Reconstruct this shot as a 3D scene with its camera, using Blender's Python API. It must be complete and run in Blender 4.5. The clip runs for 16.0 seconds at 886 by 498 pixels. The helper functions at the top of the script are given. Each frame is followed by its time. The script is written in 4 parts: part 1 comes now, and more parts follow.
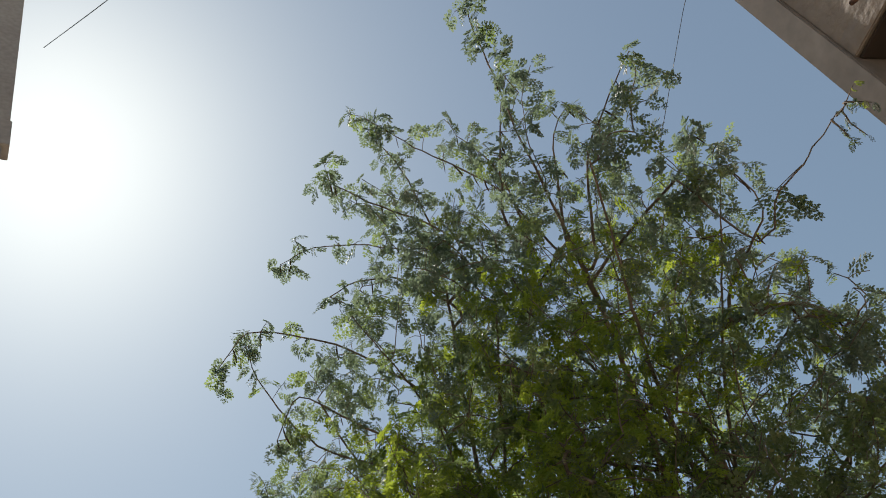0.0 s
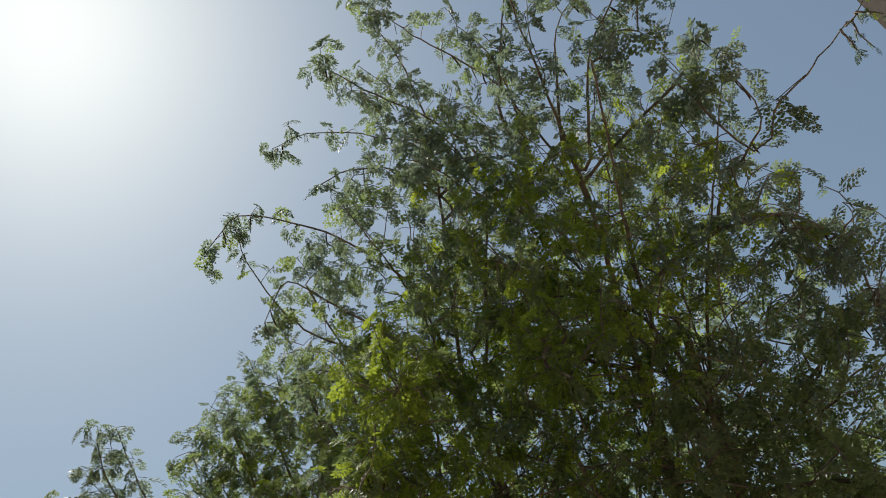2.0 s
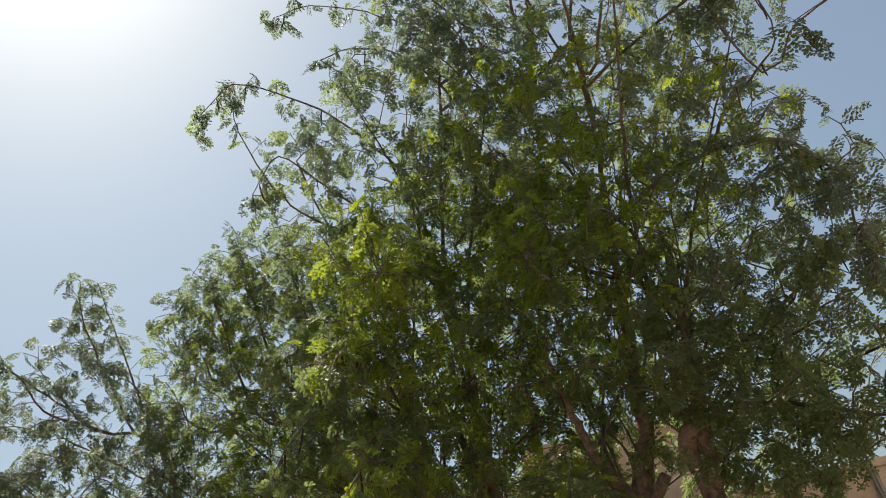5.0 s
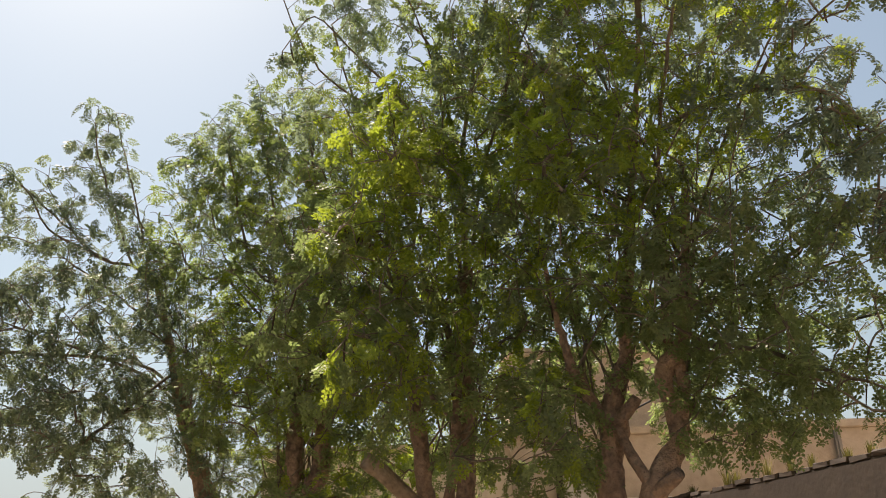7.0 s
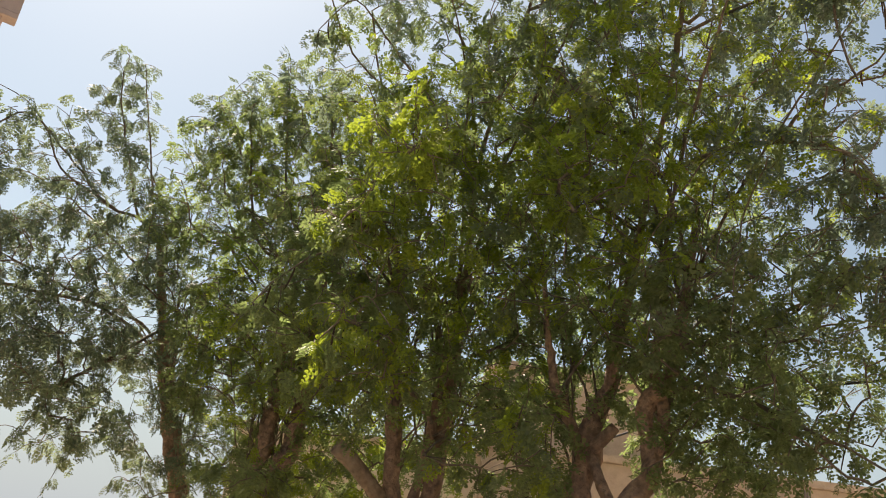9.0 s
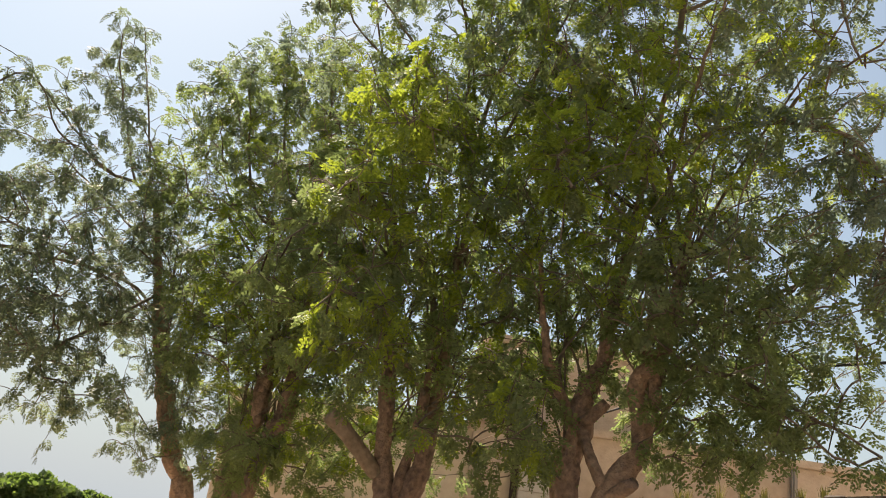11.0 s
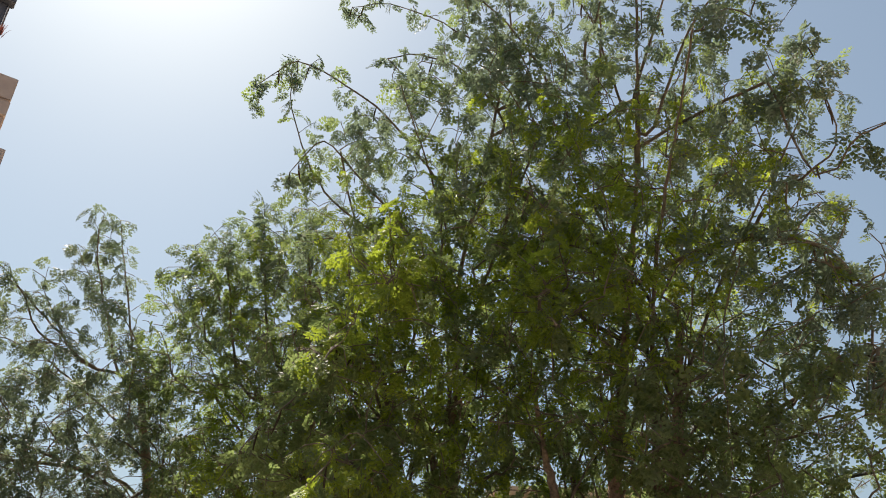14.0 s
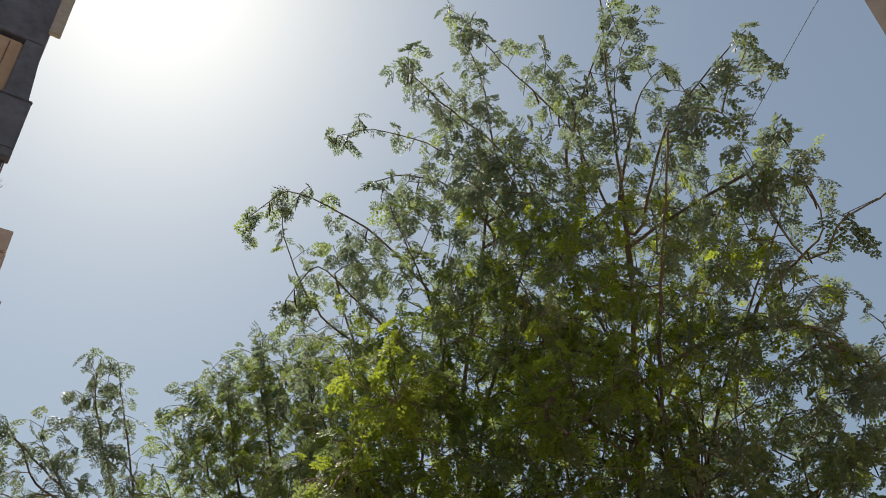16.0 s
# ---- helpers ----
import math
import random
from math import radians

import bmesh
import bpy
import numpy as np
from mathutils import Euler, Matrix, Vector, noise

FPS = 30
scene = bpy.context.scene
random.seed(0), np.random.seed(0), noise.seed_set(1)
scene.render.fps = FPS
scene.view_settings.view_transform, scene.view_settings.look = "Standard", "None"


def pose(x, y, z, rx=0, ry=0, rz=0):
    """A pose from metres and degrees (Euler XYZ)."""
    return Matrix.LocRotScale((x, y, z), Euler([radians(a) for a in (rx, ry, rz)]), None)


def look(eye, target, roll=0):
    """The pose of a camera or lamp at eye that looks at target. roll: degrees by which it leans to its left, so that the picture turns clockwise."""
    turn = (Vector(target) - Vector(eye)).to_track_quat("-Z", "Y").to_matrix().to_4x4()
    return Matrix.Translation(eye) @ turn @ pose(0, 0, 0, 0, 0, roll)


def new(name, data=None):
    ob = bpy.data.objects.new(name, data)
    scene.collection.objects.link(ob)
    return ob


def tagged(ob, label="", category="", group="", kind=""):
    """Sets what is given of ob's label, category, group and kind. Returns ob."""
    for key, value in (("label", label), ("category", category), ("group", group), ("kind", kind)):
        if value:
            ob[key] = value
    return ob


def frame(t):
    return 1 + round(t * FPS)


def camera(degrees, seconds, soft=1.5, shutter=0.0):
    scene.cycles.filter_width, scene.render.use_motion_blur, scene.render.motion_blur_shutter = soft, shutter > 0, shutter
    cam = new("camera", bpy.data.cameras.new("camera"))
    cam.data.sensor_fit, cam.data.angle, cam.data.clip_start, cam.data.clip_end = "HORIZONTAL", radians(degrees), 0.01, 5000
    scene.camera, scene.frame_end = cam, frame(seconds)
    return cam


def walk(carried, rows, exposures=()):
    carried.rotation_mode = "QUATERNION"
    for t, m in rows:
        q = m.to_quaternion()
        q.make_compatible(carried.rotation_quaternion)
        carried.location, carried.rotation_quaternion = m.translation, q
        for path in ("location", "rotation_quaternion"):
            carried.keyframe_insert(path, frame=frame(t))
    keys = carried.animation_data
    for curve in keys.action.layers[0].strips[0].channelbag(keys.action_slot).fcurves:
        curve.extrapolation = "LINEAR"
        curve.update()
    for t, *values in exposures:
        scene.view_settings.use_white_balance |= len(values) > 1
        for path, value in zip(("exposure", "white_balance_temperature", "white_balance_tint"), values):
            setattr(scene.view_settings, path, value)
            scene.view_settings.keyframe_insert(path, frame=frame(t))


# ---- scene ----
cam = camera(56.5, 16.0, soft=1.0)
PATH = [
    (0, pose(0, 0, 1.6, 136.43, 17.38, 12.46)),
    (0.5, pose(0, 0, 1.6, 134.18, 17.60, 11.81)),
    (1, pose(0, 0, 1.6, 131.32, 16.70, 10.89)),
    (1.5, pose(0, 0, 1.6, 130.35, 16.02, 10.40)),
    (2, pose(0, 0, 1.6, 128.30, 15.60, 9.90)),
    (2.5, pose(0, 0, 1.6, 125.98, 14.87, 9.19)),
    (3, pose(0, 0, 1.6, 123.58, 14.12, 8.32)),
    (3.2, pose(0, 0, 1.6, 123.33, 14.18, 8.41)),
    (5.3, pose(0, 0, 1.6, 118.02, 10.22, 5.44)),
    (5.5, pose(0, 0, 1.6, 116.41, 9.55, 5.19)),
    (6, pose(0, 0, 1.6, 113.45, 7.29, 4.25)),
    (6.5, pose(0, 0, 1.6, 112.11, 4.16, 3.01)),
    (7, pose(0, 0, 1.6, 111.80, 1.58, 2.01)),
    (7.5, pose(0, 0, 1.6, 111.86, -0.39, 1.41)),
    (8, pose(0, 0, 1.6, 111.85, -2.74, 0.53)),
    (8.5, pose(0, 0, 1.6, 111.87, -5.44, -0.63)),
    (9, pose(0, 0, 1.6, 111.97, -6.90, -1.12)),
    (9.2, pose(0, 0, 1.6, 111.95, -7.55, -1.21)),
    (11.3, pose(0, 0, 1.6, 110.07, -8.18, -1.85)),
    (11.5, pose(0, 0, 1.6, 110.32, -7.79, -1.99)),
    (12, pose(0, 0, 1.6, 111.41, -6.31, -2.37)),
    (12.5, pose(0, 0, 1.6, 113.57, -4.73, -1.70)),
    (13, pose(0, 0, 1.6, 115.86, -3.91, -1.43)),
    (13.5, pose(0, 0, 1.6, 118.55, -3.19, -0.95)),
    (14, pose(0, 0, 1.6, 120.64, -1.58, 0.06)),
    (14.5, pose(0, 0, 1.6, 122.60, -0.74, 0.65)),
    (15, pose(0, 0, 1.6, 124.46, 0.16, 1.19)),
    (15.5, pose(0, 0, 1.6, 126.29, 1.16, 1.76)),
    (16, pose(0, 0, 1.6, 128.64, 2.42, 2.55)),
]
walk(cam, PATH, exposures=[(0.0, 0.0, 6500, 12), (1.5, -0.07, 6500, 12), (3.2, -0.12, 6600, 13), (5.5, 0.48, 7000, 15), (7.0, 0.7, 7450, 18), (9.0, 0.74, 7450, 18), (11.4, 0.86, 7450, 18), (12.5, 0.74, 7450, 18), (14.5, 0.36, 6800, 14), (16.0, 0.09, 6900, 15)])

# ---- sky and sun ----
SUN_AZ, SUN_EL = -31.7, 55.5          # degrees to the right of +y, and above the horizon
world = bpy.data.worlds.new("world")
scene.world = world
world.use_nodes = True
wt = world.node_tree
sky = wt.nodes.new("ShaderNodeTexSky")
sky.sky_type = "NISHITA"
sky.sun_disc = False
sky.sun_elevation, sky.sun_rotation = radians(SUN_EL), radians(SUN_AZ)
sky.air_density, sky.dust_density, sky.ozone_density, sky.altitude = 1.5, 1.7, 0.6, 20.0
wt.nodes["Background"].inputs["Strength"].default_value = 0.077
haze = wt.nodes.new("ShaderNodeMix")
haze.data_type, haze.blend_type = "RGBA", "MULTIPLY"
haze.inputs["Factor"].default_value = 1.0
haze.inputs["B"].default_value = (0.84, 1.0, 1.075, 1)
wt.links.new(sky.outputs["Color"], haze.inputs["A"])
veil = wt.nodes.new("ShaderNodeMix")          # a pale haze over the whole sky
veil.data_type = "RGBA"
veil.inputs["B"].default_value = (3.8, 4.75, 5.55, 1)
sky_co, sky_up = wt.nodes.new("ShaderNodeTexCoord"), wt.nodes.new("ShaderNodeSeparateXYZ")
thick = wt.nodes.new("ShaderNodeMapRange")          # the haze thickens towards the horizon
thick.interpolation_type = "SMOOTHSTEP"
thick.inputs["From Min"].default_value, thick.inputs["From Max"].default_value = 0.0, 0.3
thick.inputs["To Min"].default_value, thick.inputs["To Max"].default_value = 0.9, 0.37
wt.links.new(sky_co.outputs["Generated"], sky_up.inputs[0])
wt.links.new(sky_up.outputs["Z"], thick.inputs["Value"])
wt.links.new(thick.outputs[0], veil.inputs["Factor"])
wt.links.new(haze.outputs["Result"], veil.inputs["A"])
wt.links.new(veil.outputs["Result"], wt.nodes["Background"].inputs["Color"])
sun_way = Vector((math.sin(radians(SUN_AZ)) * math.cos(radians(SUN_EL)), math.cos(radians(SUN_AZ)) * math.cos(radians(SUN_EL)), math.sin(radians(SUN_EL))))
sun = new("sun", bpy.data.lights.new("sun", "SUN"))
sun.data.energy, sun.data.angle, sun.data.color = 5.0, radians(0.6), (1.0, 0.95, 0.86)
sun.matrix_world = look(sun_way * 60, (0, 0, 0))


# ---- materials ----
def material(name, colour, dark=None, grain=8.0, stain=0.7, rough=0.85, bump=0.3, bump_scale=40.0, spread=0.0, deep=0.02):
    """A matt surface: two colours mixed by a coarse and a fine noise, with relief."""
    m = bpy.data.materials.new(name)
    m.use_nodes = True
    t = m.node_tree
    b = t.nodes["Principled BSDF"]
    co = t.nodes.new("ShaderNodeTexCoord")
    big, fine = t.nodes.new("ShaderNodeTexNoise"), t.nodes.new("ShaderNodeTexNoise")
    big.inputs["Scale"].default_value, big.inputs["Detail"].default_value = stain, 5
    fine.inputs["Scale"].default_value, fine.inputs["Detail"].default_value = grain, 6
    for n in (big, fine):
        t.links.new(co.outputs["Object"], n.inputs["Vector"])
    add = t.nodes.new("ShaderNodeMath")
    add.operation = "MULTIPLY_ADD"
    add.inputs[1].default_value = 0.45
    t.links.new(fine.outputs["Fac"], add.inputs[0])
    half = t.nodes.new("ShaderNodeMath")
    half.operation = "MULTIPLY"
    half.inputs[1].default_value = 0.55
    t.links.new(big.outputs["Fac"], half.inputs[0])
    t.links.new(half.outputs[0], add.inputs[2])
    ramp = t.nodes.new("ShaderNodeValToRGB")
    ramp.color_ramp.elements[0].position, ramp.color_ramp.elements[1].position = 0.36, 0.62
    ramp.color_ramp.elements[0].color = (*(dark or [c * 0.6 for c in colour]), 1)
    ramp.color_ramp.elements[1].color = (*colour, 1)
    t.links.new(add.outputs[0], ramp.inputs["Fac"])
    out = ramp.outputs["Color"]
    if spread:
        info = t.nodes.new("ShaderNodeObjectInfo")
        hue = t.nodes.new("ShaderNodeHueSaturation")
        span = t.nodes.new("ShaderNodeMapRange")
        span.inputs["To Min"].default_value, span.inputs["To Max"].default_value = 1 - spread, 1 + spread
        t.links.new(info.outputs["Random"], span.inputs["Value"])
        t.links.new(span.outputs[0], hue.inputs["Value"])
        t.links.new(out, hue.inputs["Color"])
        out = hue.outputs["Color"]
    t.links.new(out, b.inputs["Base Color"])
    b.inputs["Roughness"].default_value = rough
    b.inputs["Specular IOR Level"].default_value = 0.5 if rough < 0.9 else 0.1
    rel, bn = t.nodes.new("ShaderNodeBump"), t.nodes.new("ShaderNodeTexNoise")
    bn.inputs["Scale"].default_value, bn.inputs["Detail"].default_value = bump_scale, 8
    t.links.new(co.outputs["Object"], bn.inputs["Vector"])
    rel.inputs["Strength"].default_value, rel.inputs["Distance"].default_value = bump, deep
    t.links.new(bn.outputs["Fac"], rel.inputs["Height"])
    t.links.new(rel.outputs["Normal"], b.inputs["Normal"])
    return m


def leaf_material(name, base, dark, glow, share=0.5):
    """Thin green leaf: matt upper face, light coming through it, hue varied by leaflet and by clump."""
    m = bpy.data.materials.new(name)
    m.use_nodes = True
    t = m.node_tree
    b, out = t.nodes["Principled BSDF"], t.nodes["Material Output"]
    geo, co, clump = t.nodes.new("ShaderNodeNewGeometry"), t.nodes.new("ShaderNodeTexCoord"), t.nodes.new("ShaderNodeTexNoise")
    clump.inputs["Scale"].default_value, clump.inputs["Detail"].default_value = 1.1, 3
    t.links.new(co.outputs["Object"], clump.inputs["Vector"])
    mixv = t.nodes.new("ShaderNodeMath")
    mixv.operation = "MULTIPLY_ADD"
    mixv.inputs[1].default_value = 0.35
    t.links.new(geo.outputs["Random Per Island"], mixv.inputs[0])
    t.links.new(clump.outputs["Fac"], mixv.inputs[2])
    ramp = t.nodes.new("ShaderNodeValToRGB")
    ramp.color_ramp.elements[0].position, ramp.color_ramp.elements[1].position = 0.42, 0.82
    ramp.color_ramp.elements[0].color, ramp.color_ramp.elements[1].color = (*dark, 1), (*base, 1)
    paler = ramp.color_ramp.elements.new(0.97)
    paler.color = (base[0] * 2.2, base[1] * 1.5, base[2] * 1.6, 1)
    t.links.new(mixv.outputs[0], ramp.inputs["Fac"])
    t.links.new(ramp.outputs["Color"], b.inputs["Base Color"])
    b.inputs["Roughness"].default_value = 0.5
    b.inputs["Specular IOR Level"].default_value = 0.4
    trans = t.nodes.new("ShaderNodeBsdfTranslucent")
    tint = t.nodes.new("ShaderNodeMix")
    tint.data_type, tint.blend_type = "RGBA", "MULTIPLY"
    tint.inputs["Factor"].default_value = 1.0
    bright = t.nodes.new("ShaderNodeMapRange")
    bright.inputs["From Min"].default_value, bright.inputs["From Max"].default_value = 0.4, 0.95
    bright.inputs["To Min"].default_value, bright.inputs["To Max"].default_value = 0.7, 1.15
    t.links.new(mixv.outputs[0], bright.inputs["Value"])
    tint.inputs["A"].default_value = (*glow, 1)
    t.links.new(bright.outputs[0], tint.inputs["B"])
    t.links.new(tint.outputs["Result"], trans.inputs["Color"])
    mix = t.nodes.new("ShaderNodeMixShader")
    mix.inputs["Fac"].default_value = share
    t.links.new(b.outputs[0], mix.inputs[1])
    t.links.new(trans.outputs[0], mix.inputs[2])
    t.links.new(mix.outputs[0], out.inputs["Surface"])
    return m


BARK = material("bark", (0.42, 0.275, 0.185), (0.15, 0.095, 0.068), grain=19, stain=3.2, bump=1.0, bump_scale=17, deep=0.06)
TWIG = material("twig_bark", (0.225, 0.17, 0.12), (0.10, 0.075, 0.053), grain=20, stain=3, bump=0.4)
CUTWOOD = material("pale_cut_wood", (0.36, 0.265, 0.18), (0.18, 0.125, 0.08), grain=18, stain=3, bump=0.6)
LEAF = leaf_material("leaf", (0.128, 0.145, 0.07), (0.085, 0.093, 0.05), (0.345, 0.455, 0.145), 0.5)
# these two greys put the bright haze and sheen over the leaves into their colour
PALELEAF = leaf_material("grey_green_leaf", (0.12, 0.15, 0.105), (0.075, 0.095, 0.07), (0.29, 0.365, 0.19), 0.48)
HAZELEAF = leaf_material("hazed_leaf", (0.155, 0.19, 0.14), (0.095, 0.12, 0.098), (0.285, 0.37, 0.22), 0.48)
# young leaves, and sunlit sprays whose glow is put into this yellow-green
FRESH_LIT = leaf_material("fresh_lit_leaf", (0.19, 0.25, 0.035), (0.11, 0.15, 0.03), (0.46, 0.57, 0.06), 0.5)
LEAF_FAR = leaf_material("leaf_hazy", (0.08, 0.12, 0.045), (0.04, 0.07, 0.03), (0.22, 0.34, 0.06))
POD = material("dry_pod", (0.10, 0.07, 0.045), (0.04, 0.028, 0.02), grain=30, rough=0.95)
PLASTER = material("beige_plaster", (0.62, 0.52, 0.41), (0.48, 0.38, 0.29), grain=9, stain=0.6, bump=0.35, bump_scale=30)
PINK = material("cream_plaster", (0.80, 0.71, 0.60), (0.66, 0.56, 0.45), grain=7, stain=0.5, bump=0.3, bump_scale=24)
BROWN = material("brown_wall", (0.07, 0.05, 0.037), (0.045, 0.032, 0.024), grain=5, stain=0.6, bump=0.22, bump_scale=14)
CONCRETE = material("grey_concrete", (0.36, 0.34, 0.31), (0.24, 0.22, 0.20), grain=10, stain=0.7, bump=0.3)
DARKPAINT = material("dark_paint", (0.12, 0.13, 0.17), (0.06, 0.066, 0.09), grain=9, stain=1.6, rough=0.65, bump=0.4, bump_scale=9)
RUST = material("rusty_metal", (0.17, 0.085, 0.05), (0.07, 0.035, 0.022), grain=60, stain=9, rough=0.8, bump=0.5)
NEARWALL = material("grey_beige_plaster", (0.38, 0.31, 0.245), (0.27, 0.215, 0.17), grain=8, stain=0.9, bump=1.0, bump_scale=7, deep=0.05)
PILASTER = material("brown_grey_roughcast", (0.26, 0.22, 0.185), (0.18, 0.15, 0.125), grain=7, stain=1.1, bump=0.2, bump_scale=5)
WHITE = material("white_paint", (0.74, 0.71, 0.66), (0.6, 0.56, 0.5), grain=9, stain=0.9)
SAND = material("sandy_ground", (0.58, 0.46, 0.33), (0.44, 0.34, 0.24), grain=1.5, stain=0.12, bump=0.6, bump_scale=12)
DRYLEAF = leaf_material("dry_leaf", (0.17, 0.16, 0.06), (0.11, 0.10, 0.04), (0.30, 0.28, 0.07), 0.35)
REDLEAF = leaf_material("red_leaf", (0.16, 0.06, 0.05), (0.10, 0.035, 0.03), (0.3, 0.08, 0.05), 0.35)
# far plaster, lightened in its colour to stand for distance haze
FARWALL = material("hazed_pink_plaster", (0.46, 0.375, 0.33), (0.37, 0.30, 0.265), grain=5, stain=0.4, bump=0.2)
TAN = material("tan_plaster", (0.40, 0.30, 0.22), (0.30, 0.22, 0.16), grain=7, stain=0.5, bump=0.3)
CABLE = material("black_cable", (0.03, 0.03, 0.032), (0.02, 0.02, 0.02), rough=0.5)


# ---- mesh helpers ----
def part(name, bm, mat, parent=None, label=""):
    me = bpy.data.meshes.new(name)
    bm.to_mesh(me)
    bm.free()
    me.materials.append(mat)
    ob = new(name, me)
    if parent:
        ob.parent = parent
    return tagged(ob, label)


def box(x0, x1, y0, y1, z0, z1, bevel=0.01):
    bm = bmesh.new()
    bmesh.ops.create_cube(bm, size=1)
    for v in bm.verts:
        v.co = Vector((x0 + (v.co.x + 0.5) * (x1 - x0), y0 + (v.co.y + 0.5) * (y1 - y0), z0 + (v.co.z + 0.5) * (z1 - z0)))
    if bevel:
        bmesh.ops.bevel(bm, geom=bm.edges[:], offset=bevel, segments=2, affect="EDGES")
    return bm


def merged(*bms):
    """Several bmeshes as one."""
    out = bmesh.new()
    for b in bms:
        me = bpy.data.meshes.new("tmp")
        b.to_mesh(me)
        b.free()
        out.from_mesh(me)
        bpy.data.meshes.remove(me)
    return out


def flat_mesh(name, verts, quads, mat, parent, smooth=False):
    """A mesh of quads from arrays that the code has grown."""
    me = bpy.data.meshes.new(name)
    n, q = len(verts), len(quads)
    me.vertices.add(n)
    me.vertices.foreach_set("co", np.asarray(verts, dtype=np.float32).ravel())
    me.loops.add(q * 4)
    me.loops.foreach_set("vertex_index", np.asarray(quads, dtype=np.int32).ravel())
    me.polygons.add(q)
    me.polygons.foreach_set("loop_start", np.arange(0, q * 4, 4, dtype=np.int32))
    if smooth:
        me.polygons.foreach_set("use_smooth", np.ones(q, dtype=bool))
    me.update(calc_edges=True)
    me.materials.append(mat)
    ob = new(name, me)
    ob.parent = parent
    return ob


def tube(pts, radii, sides, knobs=0.0, rng=None):
    """Rings along a line: vertices and quads, closed at both ends by a short taper."""
    pts = np.asarray(pts, dtype=float)
    n = len(pts)
    way = np.gradient(pts, axis=0)
    way /= np.linalg.norm(way, axis=1)[:, None] + 1e-9
    side = np.cross(way, (0.31, 0.95, 0.1))
    side /= np.linalg.norm(side, axis=1)[:, None] + 1e-9
    other = np.cross(way, side)
    ang = np.linspace(0, 2 * np.pi, sides, endpoint=False)
    r = np.repeat(np.asarray(radii, dtype=float)[:, None], sides, axis=1)
    if knobs:
        r = r * (1 + knobs * (rng.random((n, sides)) - 0.5) + 0.5 * knobs * (rng.random((n, 1)) - 0.4))
    ring = pts[:, None] + r[..., None] * (np.cos(ang)[None, :, None] * side[:, None] + np.sin(ang)[None, :, None] * other[:, None])
    i = np.arange(n - 1)[:, None] * sides
    j = np.arange(sides)[None, :]
    k = (j + 1) % sides
    quads = np.stack([i + j, i + k, i + sides + k, i + sides + j], axis=-1).reshape(-1, 4)
    return ring.reshape(-1, 3), quads


def smooth_line(pts, step):
    """A rounded line through the points, with a point about every step metres."""
    p = np.asarray(pts, dtype=float)
    p = np.vstack([2 * p[0] - p[1], p, 2 * p[-1] - p[-2]])
    out = []
    for a, b, c, d in zip(p, p[1:], p[2:], p[3:]):
        k = max(2, int(np.linalg.norm(c - b) / step))
        for u in np.arange(k) / k:
            out.append(0.5 * (2 * b + (c - a) * u + (2 * a - 5 * b + 4 * c - d) * u ** 2 + (3 * b - a - 3 * c + d) * u ** 3))
    out.append(p[-2])
    return np.array(out)


# ---- trees ----
def leaf_template(rng, pairs, leaflets, length, pinna, lap=1.3, oval=False):
    """One twice-feathered leaf along +x that droops at its end: small oval leaflets in pairs on every side stalk, as quads."""
    quads = []

    def leaflet(at, way, up, size):
        side = np.cross(up, way)
        w = size * 0.42
        mid = at + way * size * 0.52
        if oval:
            near, out, rise = at + way * size * 0.26, at + way * size * 0.72, up * size * 0.07
            for e in (side * w * 0.72, -side * w * 0.72):
                quads.append([at, near + e + rise, out + e + rise, at + way * size])
        else:
            quads.append([at, mid + side * w + up * size * 0.08, at + way * size, mid - side * w + up * size * 0.08])

    def stalk(a, b, w):
        quads.append([a, a + np.array((0, 0, w)), b + np.array((0, 0, w)), b])

    def rachis(u):
        return np.array((length * u * (1 - 0.08 * u), 0.0, -length * 0.5 * u ** 2))

    stalk(rachis(0), rachis(0.5), 0.006)
    stalk(rachis(0.5), rachis(1.0), 0.004)
    stems = [(u, s) for u in np.linspace(0.22, 0.94, pairs) for s in (-1, 1)] + [(1.0, 0)]
    for u, s in stems:
        root = rachis(u)
        a = radians(60 - 16 * u + rng.uniform(-8, 8)) * s
        way = np.array((math.cos(a), math.sin(a), rng.uniform(-0.6, 0.05)))
        way /= np.linalg.norm(way)
        up = np.array((0, 0, 1.0)) - way * way[2]
        up /= np.linalg.norm(up)
        L = pinna * rng.uniform(0.85, 1.15) * (1.06 - 0.75 * abs(u - 0.42))
        sag = np.array((0, 0, -0.28 * L))
        stalk(root, root + way * L + sag, 0.0022)
        for k in range(leaflets):
            v = (k + 0.75) / (leaflets + 0.2)
            at = root + way * L * v + sag * v * v
            for q in (-1, 1):
                side = np.cross(up, way) * q
                w2 = way * 0.55 + side * 0.85 + up * rng.uniform(-0.3, 0.12)
                leaflet(at, w2 / np.linalg.norm(w2), up, L / leaflets * lap * rng.uniform(0.85, 1.15) * (1.1 - 0.25 * v))
        leaflet(root + way * L + sag, way, up, L / leaflets * lap * 0.9)
    return np.array(quads)


leaf_rng = np.random.default_rng(5)
LEAVES = [leaf_template(leaf_rng, 4, 2, 0.26, 0.10, 1.15) for k in range(8)]
LEAVES_OVAL = [leaf_template(leaf_rng, 4, 2, 0.26, 0.10, 1.15, True) for k in range(8)]
LEAVES_FAR = [leaf_template(leaf_rng, 4, 2, 0.26, 0.10, 1.15) for _ in range(6)]


LEAF_MESHES = {}


